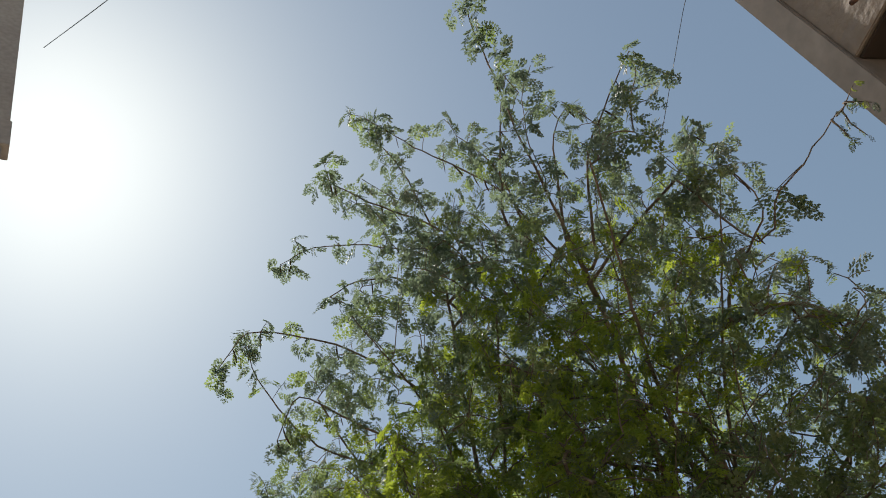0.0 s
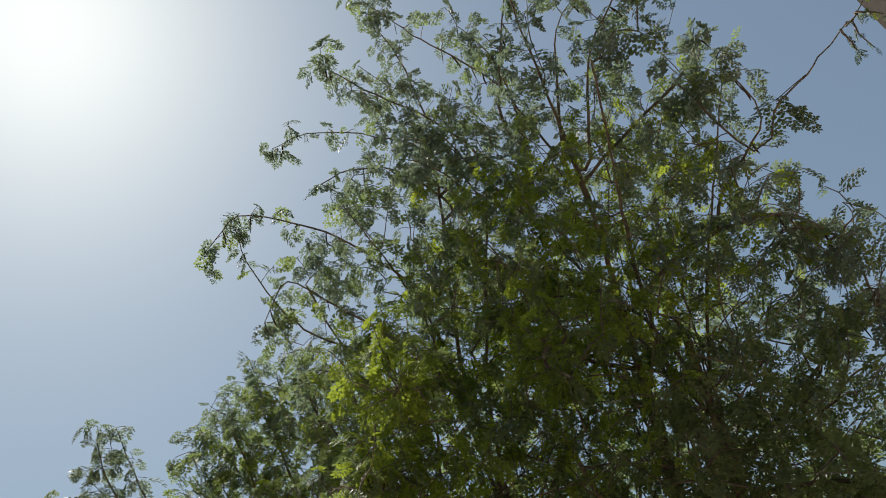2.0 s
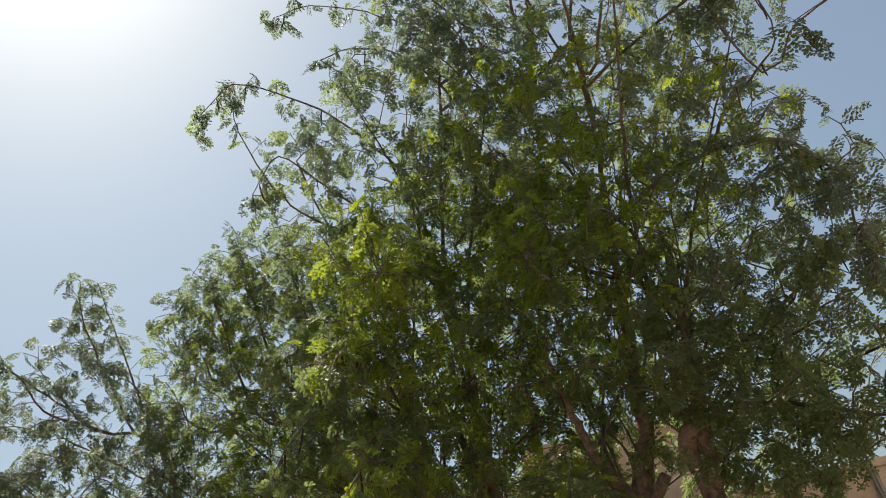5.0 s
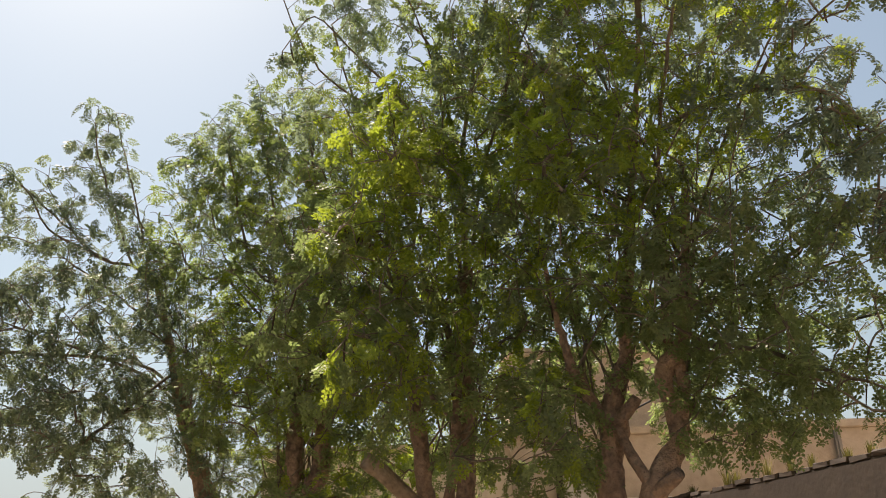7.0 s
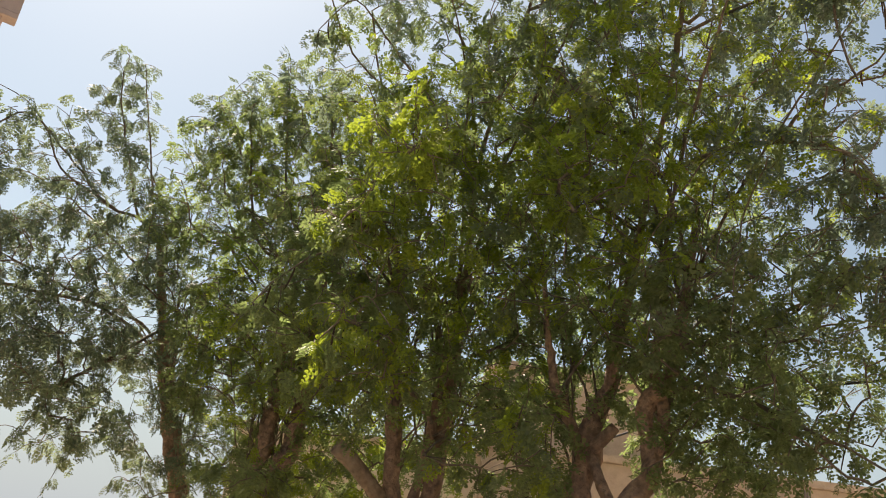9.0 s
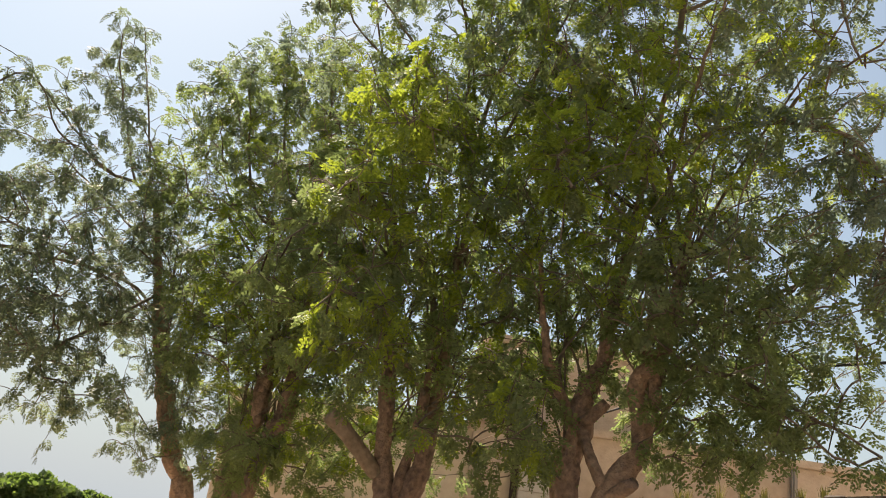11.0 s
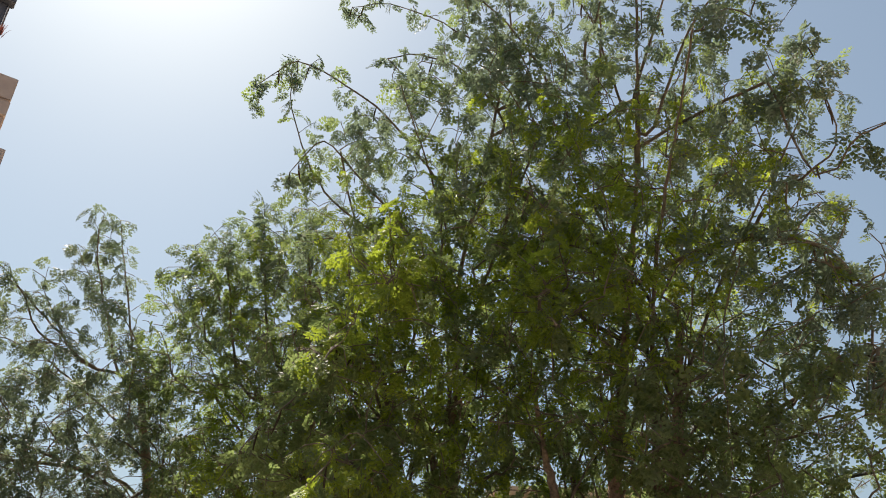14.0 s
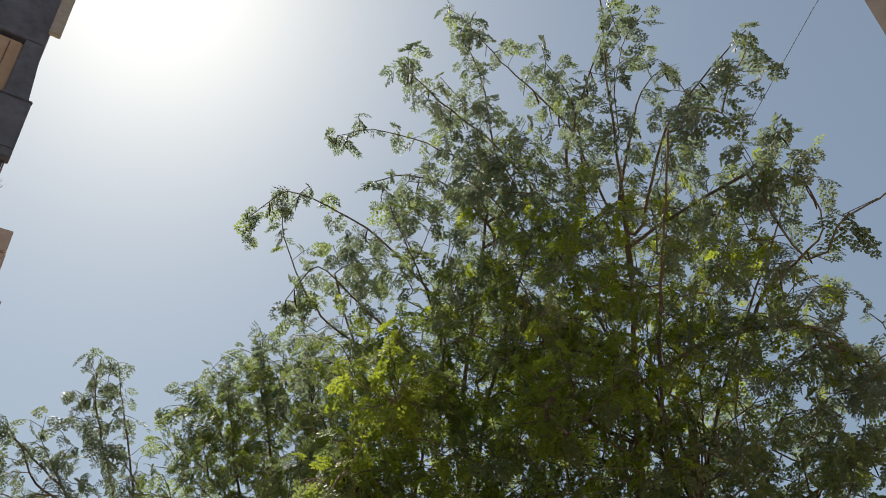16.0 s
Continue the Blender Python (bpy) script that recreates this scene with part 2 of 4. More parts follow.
def leaf_mesh(pick, mat, leaves):
    """The mesh of one whole leaf, shared by all single leaves of that shape."""
    key = (pick, mat.name, len(leaves))
    if key not in LEAF_MESHES:
        me = bpy.data.meshes.new("leaf")
        t = leaves[pick]
        me.from_pydata([tuple(p) for p in t.reshape(-1, 3)], [], [(4 * k, 4 * k + 1, 4 * k + 2, 4 * k + 3) for k in range(len(t))])
        me.materials.append(mat)
        LEAF_MESHES[key] = me
    return LEAF_MESHES[key]


class Skeleton:
    """Nodes of a tree, each with the node that it grew from."""

    def __init__(self):
        self.at, self.parent, self.lines, self.buds = [], [], [], []

    def line(self, pts, parent, kind):
        first = len(self.at)
        for k, p in enumerate(pts):
            self.at.append(np.asarray(p, dtype=float))
            self.parent.append(parent if k == 0 else first + k - 1)
        self.lines.append((kind, parent, first, len(self.at)))
        return first, len(self.at)


def grow_tree(seed, name, label, trunks, limbs, clumps, leaves, leaf_mat, twig_leaves=2, pods=0, spread=0.42, fill=0.55, shoots=14, stumps=(), low=None, fresh_lit=(), canes=0, lush=1.6, thick=0.034):
    """A tree: given trunks (points, radius at the foot) and main limbs (points), and branches that fill the clumps
    (centre, half sizes, number), each from the nearest wood below it."""
    rng = np.random.default_rng(seed)
    sk = Skeleton()
    base = trunks[0][0][0]
    root = new(name)
    root.location = base
    root["label"], root["category"], root["group"] = label, "tree", "trees in a row before the low building"
    trunk_nodes, limb_ids, sparse = [], [], set()
    for pts, r in trunks:
        line = smooth_line(pts, 0.07)
        line[2:, :2] += rng.normal(0, 0.005, (len(line) - 2, 2))
        girth = np.interp(line[:, 2], [p[2] for p in pts], r)
        a, b = sk.line(line, -1, ("trunk", girth))
        trunk_nodes += range(a, b)
    targets = []
    first_limb = len(sk.at)
    for pts, dense in limbs:
        P = np.array(pts, dtype=float)
        P[-1] -= 0.07 * (P[-1] - P[-2]) / np.linalg.norm(P[-1] - P[-2])
        nodes = np.array([sk.at[k] for k in trunk_nodes])
        gap = np.linalg.norm(nodes - P[0], axis=1) + np.where(nodes[:, 2] > P[0][2] - 0.2 * np.linalg.norm(nodes[:, :2] - P[0][:2], axis=1), 1.2, 0)
        k = trunk_nodes[int(np.argmin(gap))]
        if dense < 0.1 and P[0][2] > 4.5:
            k = int(np.argmin(np.linalg.norm(np.array(sk.at) - P[0], axis=1)))
        line = smooth_line(np.vstack([sk.at[k], P]), 0.13)[1:]
        line += rng.normal(0, 0.007, line.shape)
        a, b = sk.line(line, k, ("limb", dense > 0.1))
        limb_ids.append((a, b))
        trunk_nodes += range(a, a + int((b - a) * 0.6))
        # side shoots along the outer part of the limb
        n = b - a
        for q in range(a + int(n * 0.3), b):
            u = (q - a) / n
            along = sk.at[min(q + 1, b - 1)] - sk.at[max(q - 1, a)]
            along /= np.linalg.norm(along) + 1e-9
            for _ in range(int((0.62 if sk.at[q][2] < 6.5 else 0.45) * dense + rng.random())):
                off = rng.normal(0, 1, 3)
                off -= along * np.dot(off, along)
                off = off / (np.linalg.norm(off) + 1e-9) + along * rng.uniform(0.2, 1.1) + np.array((0, 0, rng.uniform(-0.35, 0.25)))
                targets.append((sk.at[q] + off * spread * rng.uniform(0.4, 1.1) * (1.05 - 0.62 * u), 1.0))
            if dense > 0.3 and u > 0.4 and rng.random() < 0.6:
                sk.buds.append((q, 0))
            if 0 < dense < 0.1 and u > (0.9 if dense > 0.045 else 0.3):
                sk.buds.append((q, 0))
                sparse.add(q)
        if dense > 0.1:
            sk.buds += [(b - 1, 1), (b - 3, 0)]
    # upright shoots from the old heads of the trunks
    heads = [k for k in range(first_limb) if 2.6 < sk.at[k][2] < 5.2]
    forks = [k for k in range(first_limb) if 2.2 < sk.at[k][2] < 3.8]
    for _ in range(shoots):
        k = heads[rng.integers(len(heads))]
        centre, half, _c = clumps[rng.integers(len(clumps))]
        tip = np.array(centre) + np.array(half) * rng.uniform(-0.75, 0.75, 3)
        start = sk.at[k]
        if tip[2] < start[2] + 0.8:
            tip[2] = start[2] + rng.uniform(0.9, 2.2)
        d = np.linalg.norm(tip - start)
        knee = start + np.array(((tip[0] - start[0]) * 0.25, (tip[1] - start[1]) * 0.25, 0.4 * d))
        line = smooth_line([start, knee, tip], 0.13)[1:]
        line += rng.normal(0, 0.006, line.shape)
        a, b = sk.line(line, k, ("limb", 1))
        sk.buds.append((b - 1, 1))
    # slim upright canes with few leaves round the old heads
    for _ in range(canes):
        k = forks[rng.integers(len(forks))]
        start = sk.at[k]
        lean = rng.normal(0, 0.3, 2)
        h = rng.uniform(0.8, 2.4)
        line = smooth_line([start, start + (lean[0] * 0.6, lean[1] * 0.6, h * 0.45), start + (lean[0] * 1.3, lean[1] * 1.3, h)], 0.13)
        a, b = sk.line(line + rng.normal(0, 0.008, line.shape), k, ("cane", 0))
        for q in range(a + 2, b):
            if rng.random() < 0.5:
                sk.buds.append((q, 0))
    spots = []
    for centre, half, count in clumps:
        c, h = np.array(centre), np.array(half)
        made = 0
        while made < count * fill * np.interp(centre[2], [7.4, 8.6], [1.5 * lush, 1.1]):
            p = rng.uniform(-1, 1, 3)
            if np.dot(p, p) > 1:
                continue
            tip = c + h * p * rng.uniform(0.95, 1.3)
            made += 0.2
            if spots and np.min(np.linalg.norm(np.array(spots) - tip, axis=1)) < 0.18:
                continue
            spots.append(tip)
            targets.append((tip, 1.0))
            made += 0.8
    foot = np.array([sk.at[k] for k in range(len(sk.at))])
    targets.sort(key=lambda tg: float(np.min(np.linalg.norm(foot - tg[0], axis=1))))
    cloud = np.zeros((60000, 3))
    cloud[: len(sk.at)] = foot
    filled = len(sk.at)
    for tip, _ in targets:
        nodes = cloud[:filled]
        gap = np.linalg.norm(nodes - tip, axis=1)
        cost = gap + 0.9 * np.maximum(0, nodes[:, 2] - tip[2] + 0.25 * gap) + np.where(nodes[:, 2] < 1.9, 3, 0)
        k = int(np.argmin(cost))
        start, d = nodes[k].copy(), gap[k]
        if d < 0.08:
            continue
        up = np.array((0, 0, 1.0))
        bend = start + (tip - start) * 0.5 + up * d * rng.uniform(0.02, 0.2) + rng.normal(0, 0.08 * d, 3)
        n = max(3, int(d / 0.11))
        u = np.linspace(0, 1, n + 1)[1:, None]
        line = (1 - u) ** 2 * start + 2 * u * (1 - u) * bend + u ** 2 * tip
        line += rng.normal(0, 0.006, line.shape)
        a, b = sk.line(line, k, ("twig", 0))
        cloud[a:b] = line
        filled = b
        sk.buds.append((b - 1, 1))
        for q in range(max(a, b - 1 - int(0.8 / 0.11)), b - 1):
            if rng.random() < np.interp(tip[2], [6.2, 8.4], [0.7, 0.6]):
                sk.buds.append((q, 0))
    # short bare crooked twiglets among the leaves
    clear = {q for (a, b), (_, dense) in zip(limb_ids, limbs) if dense < 0.1 for q in range(a, b)}
    inner = [k for k in range(first_limb, len(sk.at)) if 3.3 < sk.at[k][2] < 6.0 and k not in clear]
    for k in rng.choice(inner, size=int(0.2 * len(inner)), replace=False):
        start = sk.at[k]
        out = rng.normal(0, 1, 3) * (1, 1, 0.8)
        out *= rng.uniform(0.16, 0.42) / np.linalg.norm(out)
        d = np.linalg.norm(out)
        line = smooth_line([start, start + out * 0.5 + rng.normal(0, 0.12, 3) * d, start + out - (0, 0, 0.3 * d)], 0.05)[1:]
        sk.line(line, int(k), ("twig", 0))
    # thickness from the number of tips that each node bears
    n = len(sk.at)
    tips = np.zeros(n)
    child = np.zeros(n, dtype=int)
    for k in range(n):
        if sk.parent[k] >= 0:
            child[sk.parent[k]] += 1
    for k in range(n - 1, -1, -1):
        if child[k] == 0:
            tips[k] = 1
        if sk.parent[k] >= 0:
            tips[sk.parent[k]] += tips[k]
    rad = 0.0042 * np.maximum(tips, 1) ** 0.385
    rel = np.array(base)
    tv, tq, count = [], [], 0
    for kind, parent, a, b in sk.lines:
        pts = np.array(sk.at[a:b]) - rel
        r = rad[a:b].copy()
        if kind[0] == "trunk":
            r = kind[1].copy()
            r *= 1 + 0.4 * np.clip(1 - pts[:, 2] / 0.35, 0, 1) ** 2
            r *= 1 + 0.16 * np.sin(pts[:, 2] * 5.1 + seed) * np.sin(pts[:, 2] * 11.3 + 2 * seed)
            v, q = tube(pts, r, 18, 0.17, rng)
            flat_mesh("trunk", v, q, BARK, root, smooth=True)
            continue
        if parent >= 0:
            pts = np.vstack([np.array(sk.at[parent]) - rel, pts])
            r = np.concatenate([[r[0]], r])
        if kind[0] == "limb":
            r = np.maximum(r, np.linspace(0.018, 0.004, len(r))) if kind[1] else np.linspace(0.011, 0.003, len(r))
            r = np.minimum(r, thick)
            v, q = tube(pts, r, 9, 0.12, rng)
            flat_mesh("limb", v, q, TWIG if r[0] < 0.045 else BARK, root, smooth=True)
        else:
            if kind[0] == "cane":
                r = np.linspace(0.013, 0.005, len(r))
            v, q = tube(pts, r, 4 if r[0] < 0.012 else 6)
            tv.append(v)
            tq.append(q + count)
            count += len(v)
    twigs = flat_mesh("branchwork", np.concatenate(tv), np.concatenate(tq), TWIG, root, smooth=True)
    twigs["kind"] = "stuff"
    # sawn-off stumps of old limbs
    for pts, r0, r1, mat, word in stumps:
        line = smooth_line(pts, 0.05) - rel
        v, q = tube(np.vstack([line, line[-1] + (line[-1] - line[-2]) * 0.02]), list(np.linspace(r0, r1, len(line))) + [r1 * 0.05], 12, 0.14, rng)
        tagged(flat_mesh("stump", v, q, mat, root, smooth=True), word)
    # foliage; the leaves of the low front boughs are pieces of their own
    single = 0
    blades, young_lit, hazed = [], [], []
    for q, tip in sk.buds:
        p = sk.at[q]
        par = sk.parent[q]
        way = p - sk.at[par] if par >= 0 else np.array((0, 0, 1.0))
        way /= np.linalg.norm(way) + 1e-9
        turn0 = 2.4 * q + rng.uniform(-0.5, 0.5)
        for j in range(twig_leaves if tip else 1):
            spin = turn0 + j * 2 * np.pi / twig_leaves
            x = np.array((math.cos(spin), math.sin(spin), rng.uniform(-1.6, 0.05))) + way * (0.8 if tip else 0.45)
            x /= np.linalg.norm(x)
            up = np.array((0, 0, 1.0)) + rng.normal(0, 0.6, 3)
            y = np.cross(up, x)
            y /= np.linalg.norm(y) + 1e-9
            z = np.cross(x, y)
            pick, size = rng.integers(len(leaves)), rng.uniform(0.42, 0.84)
            # inside the given zones a share of leaves takes the sunlit yellow-green
            lit_growth = p[2] < 7.0 and any(rng.random() < share * max(0.0, 1 - 0.65 * float(np.sum(((p - np.array(c)) / h) ** 2))) for c, h, share in fresh_lit)
            mat = FRESH_LIT if lit_growth else leaf_mat
            if q in sparse:
                size *= 0.42
            if low and p[1] < low[0] and p[2] < low[1] and single < 290:
                single += 1
                ob = new("leaf", leaf_mesh(pick, mat, LEAVES_OVAL))
                ob.parent = root
                turn = Matrix((x * size, y * size, z * size)).transposed().to_4x4()
                turn.translation = p - rel
                ob.matrix_local = turn
                continue
            # higher up and to the right, more leaves take the haze-tinted colour
            paler = not lit_growth and rng.random() < np.interp(p[2] + 1.6 * max(0.0, p[0] - 1.2), [5.4, 8.0], [0.0, 0.85])
            t = (LEAVES_OVAL if paler or lit_growth else leaves)[pick] * size
            (young_lit if lit_growth else hazed if paler else blades).append(t.reshape(-1, 3) @ np.array((x, y, z)) + p - rel)
    v = np.concatenate(blades)
    crown = flat_mesh("crown", v, np.arange(len(v)).reshape(-1, 4), leaf_mat, root)
    crown["kind"] = "stuff"
    if hazed:
        v = np.concatenate(hazed)
        tagged(flat_mesh("upper_crown", v, np.arange(len(v)).reshape(-1, 4), HAZELEAF, root), "upper leaves greyed by a haze put into their colour")["kind"] = "stuff"
    if young_lit:
        v = np.concatenate(young_lit)
        tuft = tagged(flat_mesh("fresh_growth", v, np.arange(len(v)).reshape(-1, 4), FRESH_LIT, root), "yellow-green leaves, young ones and ones coloured as if sunlit")
        tuft["kind"] = "stuff"
    # dry seed pods that hang from the shoots
    if pods:
        bm = bmesh.new()
        bmesh.ops.create_uvsphere(bm, u_segments=6, v_segments=7, radius=1)
        for w in bm.verts:
            w.co = Vector((w.co.x * 0.013 + 0.012 * w.co.z ** 2, w.co.y * 0.006, (w.co.z - 1) * 0.13))
        me = bpy.data.meshes.new("seed_pod")
        bm.to_mesh(me)
        bm.free()
        me.materials.append(POD)
        spots = [q for (a, b), (_, dense) in zip(limb_ids, limbs) if dense > 0.3 for q in range(a + (b - a) // 2, b)]
        for k in rng.choice(len(spots), size=min(pods, len(spots)), replace=False):
            ob = new("seed_pod", me)
            ob.parent = root
            ob.location = Vector(sk.at[spots[k]] - rel)
            ob.rotation_euler = (rng.normal(0, 0.12), rng.normal(0, 0.12), rng.uniform(0, 6.28))
            ob.scale = (0.85, 0.85, rng.uniform(0.5, 1.0))
    return root


# the big tree with two trunks
grow_tree(
    11, "tree", "tall feathery-leaved tree with twin brown trunks and hanging dry pods",
    [([(1.12, 7.29, 0), (1.17, 7.27, 1.4), (1.19, 7.27, 2.15), (1.19, 7.27, 2.49), (1.27, 7.23, 2.73), (1.26, 7.2, 2.95), (1.35, 7.13, 3.23), (1.4, 7.01, 3.5), (1.58, 6.7, 5.04), (1.69, 6.3, 6.16)],
      [0.138, 0.12, 0.116, 0.112, 0.116, 0.103, 0.069, 0.052, 0.034, 0.021])] +
    [([(1.31, 7.12, 0), (1.39, 7.05, 1.4), (1.48, 7, 2.16), (1.58, 6.97, 2.37), (1.73, 6.92, 2.61), (1.72, 6.93, 2.83), (1.66, 6.94, 3.05), (1.69, 6.83, 3.24), (1.81, 6.68, 3.4), (1.96, 6.5, 4.67)],
      [0.129, 0.116, 0.112, 0.095, 0.09, 0.086, 0.077, 0.069, 0.06, 0.026]),
     ([(1.21, 7.24, 2.77), (1.09, 7.18, 2.99), (0.97, 7.1, 3.17), (0.88, 7.01, 3.38), (0.72, 6.9, 4.21)], [0.06, 0.052, 0.043, 0.036, 0.017])] +
    [([(1.74, 6.92, 2.69), (1.8, 6.85, 2.98), (1.77, 6.8, 3.23), (1.68, 6.73, 3.48), (1.75, 6.6, 4.12)], [0.06, 0.052, 0.043, 0.039, 0.022])],
    [([(1.65, 5.75, 6.92), (1.56, 5.14, 7.48), (1.53, 4.61, 8.09), (1.53, 4.17, 8.6)], 1.7),
     ([(1.82, 6.01, 6.54), (2.08, 5.44, 7.2), (2.29, 4.85, 7.2), (2.58, 4.26, 7.19)], 1.6),
     ([(2.19, 5.84, 6.57), (2.59, 5.26, 6.44), (2.84, 4.83, 6.52)], 1.5),
     ([(2.77, 5.19, 5.4), (2.91, 4.85, 5.46), (3.0, 4.71, 5.48), (3.12, 4.56, 5.48), (3.19, 4.44, 5.48), (3.3, 4.22, 5.46), (3.34, 4.12, 5.44), (3.39, 4.01, 5.44), (3.43, 3.87, 5.46)], 0.05),
     ([(3.31, 4.22, 5.45), (3.31, 4.24, 5.34), (3.33, 4.27, 5.19)], 0.04), ([(3.34, 4.13, 5.43), (3.34, 4.16, 5.32), (3.38, 4.21, 5.13)], 0.04),
     ([(3.31, 4.15, 5.44), (3.34, 4.07, 5.41), (3.38, 4.02, 5.34)], 0.04), ([(3.35, 4.05, 5.42), (3.37, 3.98, 5.32), (3.46, 3.93, 5.19)], 0.04),
     ([(2.32, 6.23, 5.41), (2.88, 5.7, 5.11), (3.14, 5.54, 4.6)], 1.2),
     ([(2.74, 6, 5.7), (3.04, 5.28, 5.78), (2.92, 5.06, 6.27)], 0.31)] +
    [([(2.16, 6.76, 3.74), (2.87, 6.2, 4.06), (3.27, 5.7, 4.23)], 0.9),
     ([(2.18, 6.76, 3.35), (2.78, 6.28, 2.99), (3.2, 5.81, 2.63)], 0.6),
     ([(1.73, 6.67, 7.31), (1.37, 6.36, 8.35), (0.72, 6.11, 9.18), (0.26, 5.88, 9.86)], 1.7),
     ([(0.97, 7.08, 7.19), (0.6, 6.74, 8.33), (0.5, 6.35, 9.11), (0.26, 6.08, 9.83)], 1.7),
     ([(1.37, 6.78, 7.07), (1.45, 6.34, 7.66), (1.39, 5.94, 8.2), (1.16, 5.8, 8.8)], 1.4),
     ([(1.77, 5.91, 7.21), (1.94, 5.39, 7.69), (2.13, 5.06, 7.7)], 1.3)] +
    [([(1.24, 6.73, 4.83), (0.92, 6.09, 4.74), (0.7, 5.62, 4.58), (0.61, 5.54, 4.33)], 1.5),
     ([(1.24, 6.09, 7.51), (1.52, 5.47, 8.14), (1.72, 4.84, 8.24)], 1.3)],
    [((1.53, 6.2, 6.72), (1.3, 0.9, 1.0), 150), ((2.8, 5.15, 6.46), (0.42, 0.5, 0.42), 20), ((2.93, 4.87, 5.46), (0.15, 0.2, 0.15), 8), ((0.65, 5.7, 2.58), (0.35, 0.3, 0.25), 12), ((1.23, 7.7, 3.85), (0.8, 0.5, 0.7), 70), ((1.95, 6.3, 5.67), (1.3, 1.0, 1.1), 250), ((2.62, 6.4, 4.4), (1.1, 0.8, 1.0), 172),
     ((1.31, 6.8, 4.77), (1.1, 0.9, 1.0), 80), ((2.48, 6.6, 3.39), (1.1, 0.7, 0.9), 95), ((3.1, 5.7, 4.35), (0.45, 0.6, 0.7), 32), ((2.45, 6.7, 3.45), (0.55, 0.5, 0.8), 60), ((2.0, 7.6, 4.0), (0.9, 0.35, 0.6), 45)] +
    [((1, 6.7, 6.04), (0.9, 0.8, 1.0), 150), ((1.61, 6.5, 4.22), (1.0, 0.6, 0.6), 45),
     ((2.22, 6.5, 2.88), (0.45, 0.4, 0.4), 45), ((2.5, 6.1, 2.93), (0.5, 0.5, 0.4), 26), ((2.65, 7.3, 3.67), (0.8, 0.4, 0.7), 25), ((1.34, 6.2, 3.84), (0.6, 0.4, 0.4), 24), ((2, 5.9, 3.76), (0.8, 0.5, 0.6), 30),
     ((0.68, 6.6, 2.77), (0.4, 0.4, 0.5), 24), ((2.1, 7.7, 3.39), (0.8, 0.4, 0.6), 36), ((2.02, 4.6, 6.43), (0.35, 0.35, 0.4), 9)] +
    [((0.24, 6.2, 8.7), (0.35, 0.3, 0.35), 14), ((0.33, 6.4, 7.95), (0.4, 0.3, 0.4), 18), ((2.15, 4.2, 6.38), (0.3, 0.3, 0.3), 8), ((1.69, 4.5, 7.24), (0.25, 0.3, 0.35), 6), ((0.94, 5.9, 4.94), (0.6, 0.5, 0.6), 40), ((1.95, 6.5, 5.4), (1.5, 1.0, 2.2), 190)],
    LEAVES, LEAF, pods=36, fill=0.5, spread=0.34, shoots=8, canes=24, low=(6.65, 3.7), lush=1.05,
    fresh_lit=[((3.44, 3.86, 5.47), (0.2, 0.2, 0.2), 1.0), ((1.54, 6.2, 6.38), (1.5, 1.2, 1.5), 0.46), ((0.94, 6.2, 4.94), (1.0, 1.1, 1.3), 0.6), ((0.68, 5.6, 4.66), (0.4, 0.4, 0.4), 0.6), ((0.63, 6.2, 2.72), (0.5, 0.9, 0.5), 0.6), ((1.9, 6.2, 5.3), (1.5, 1.0, 1.2), 0.25)],
    stumps=[([(1.28, 7.12, 2.8), (1.37, 6.99, 2.9), (1.43, 6.95, 2.97)], 0.06, 0.045, BARK, "short sawn-off stump"),
            ([(1.26, 7.15, 2.76), (1.35, 7.03, 2.49), (1.46, 6.98, 2.27)], 0.045, 0.05, BARK, "slanting bough between the trunks"),
            ([(1.49, 6.95, 2.18), (1.64, 6.7, 2.32)], 0.07, 0.05, BARK, "short knobbly stump")])

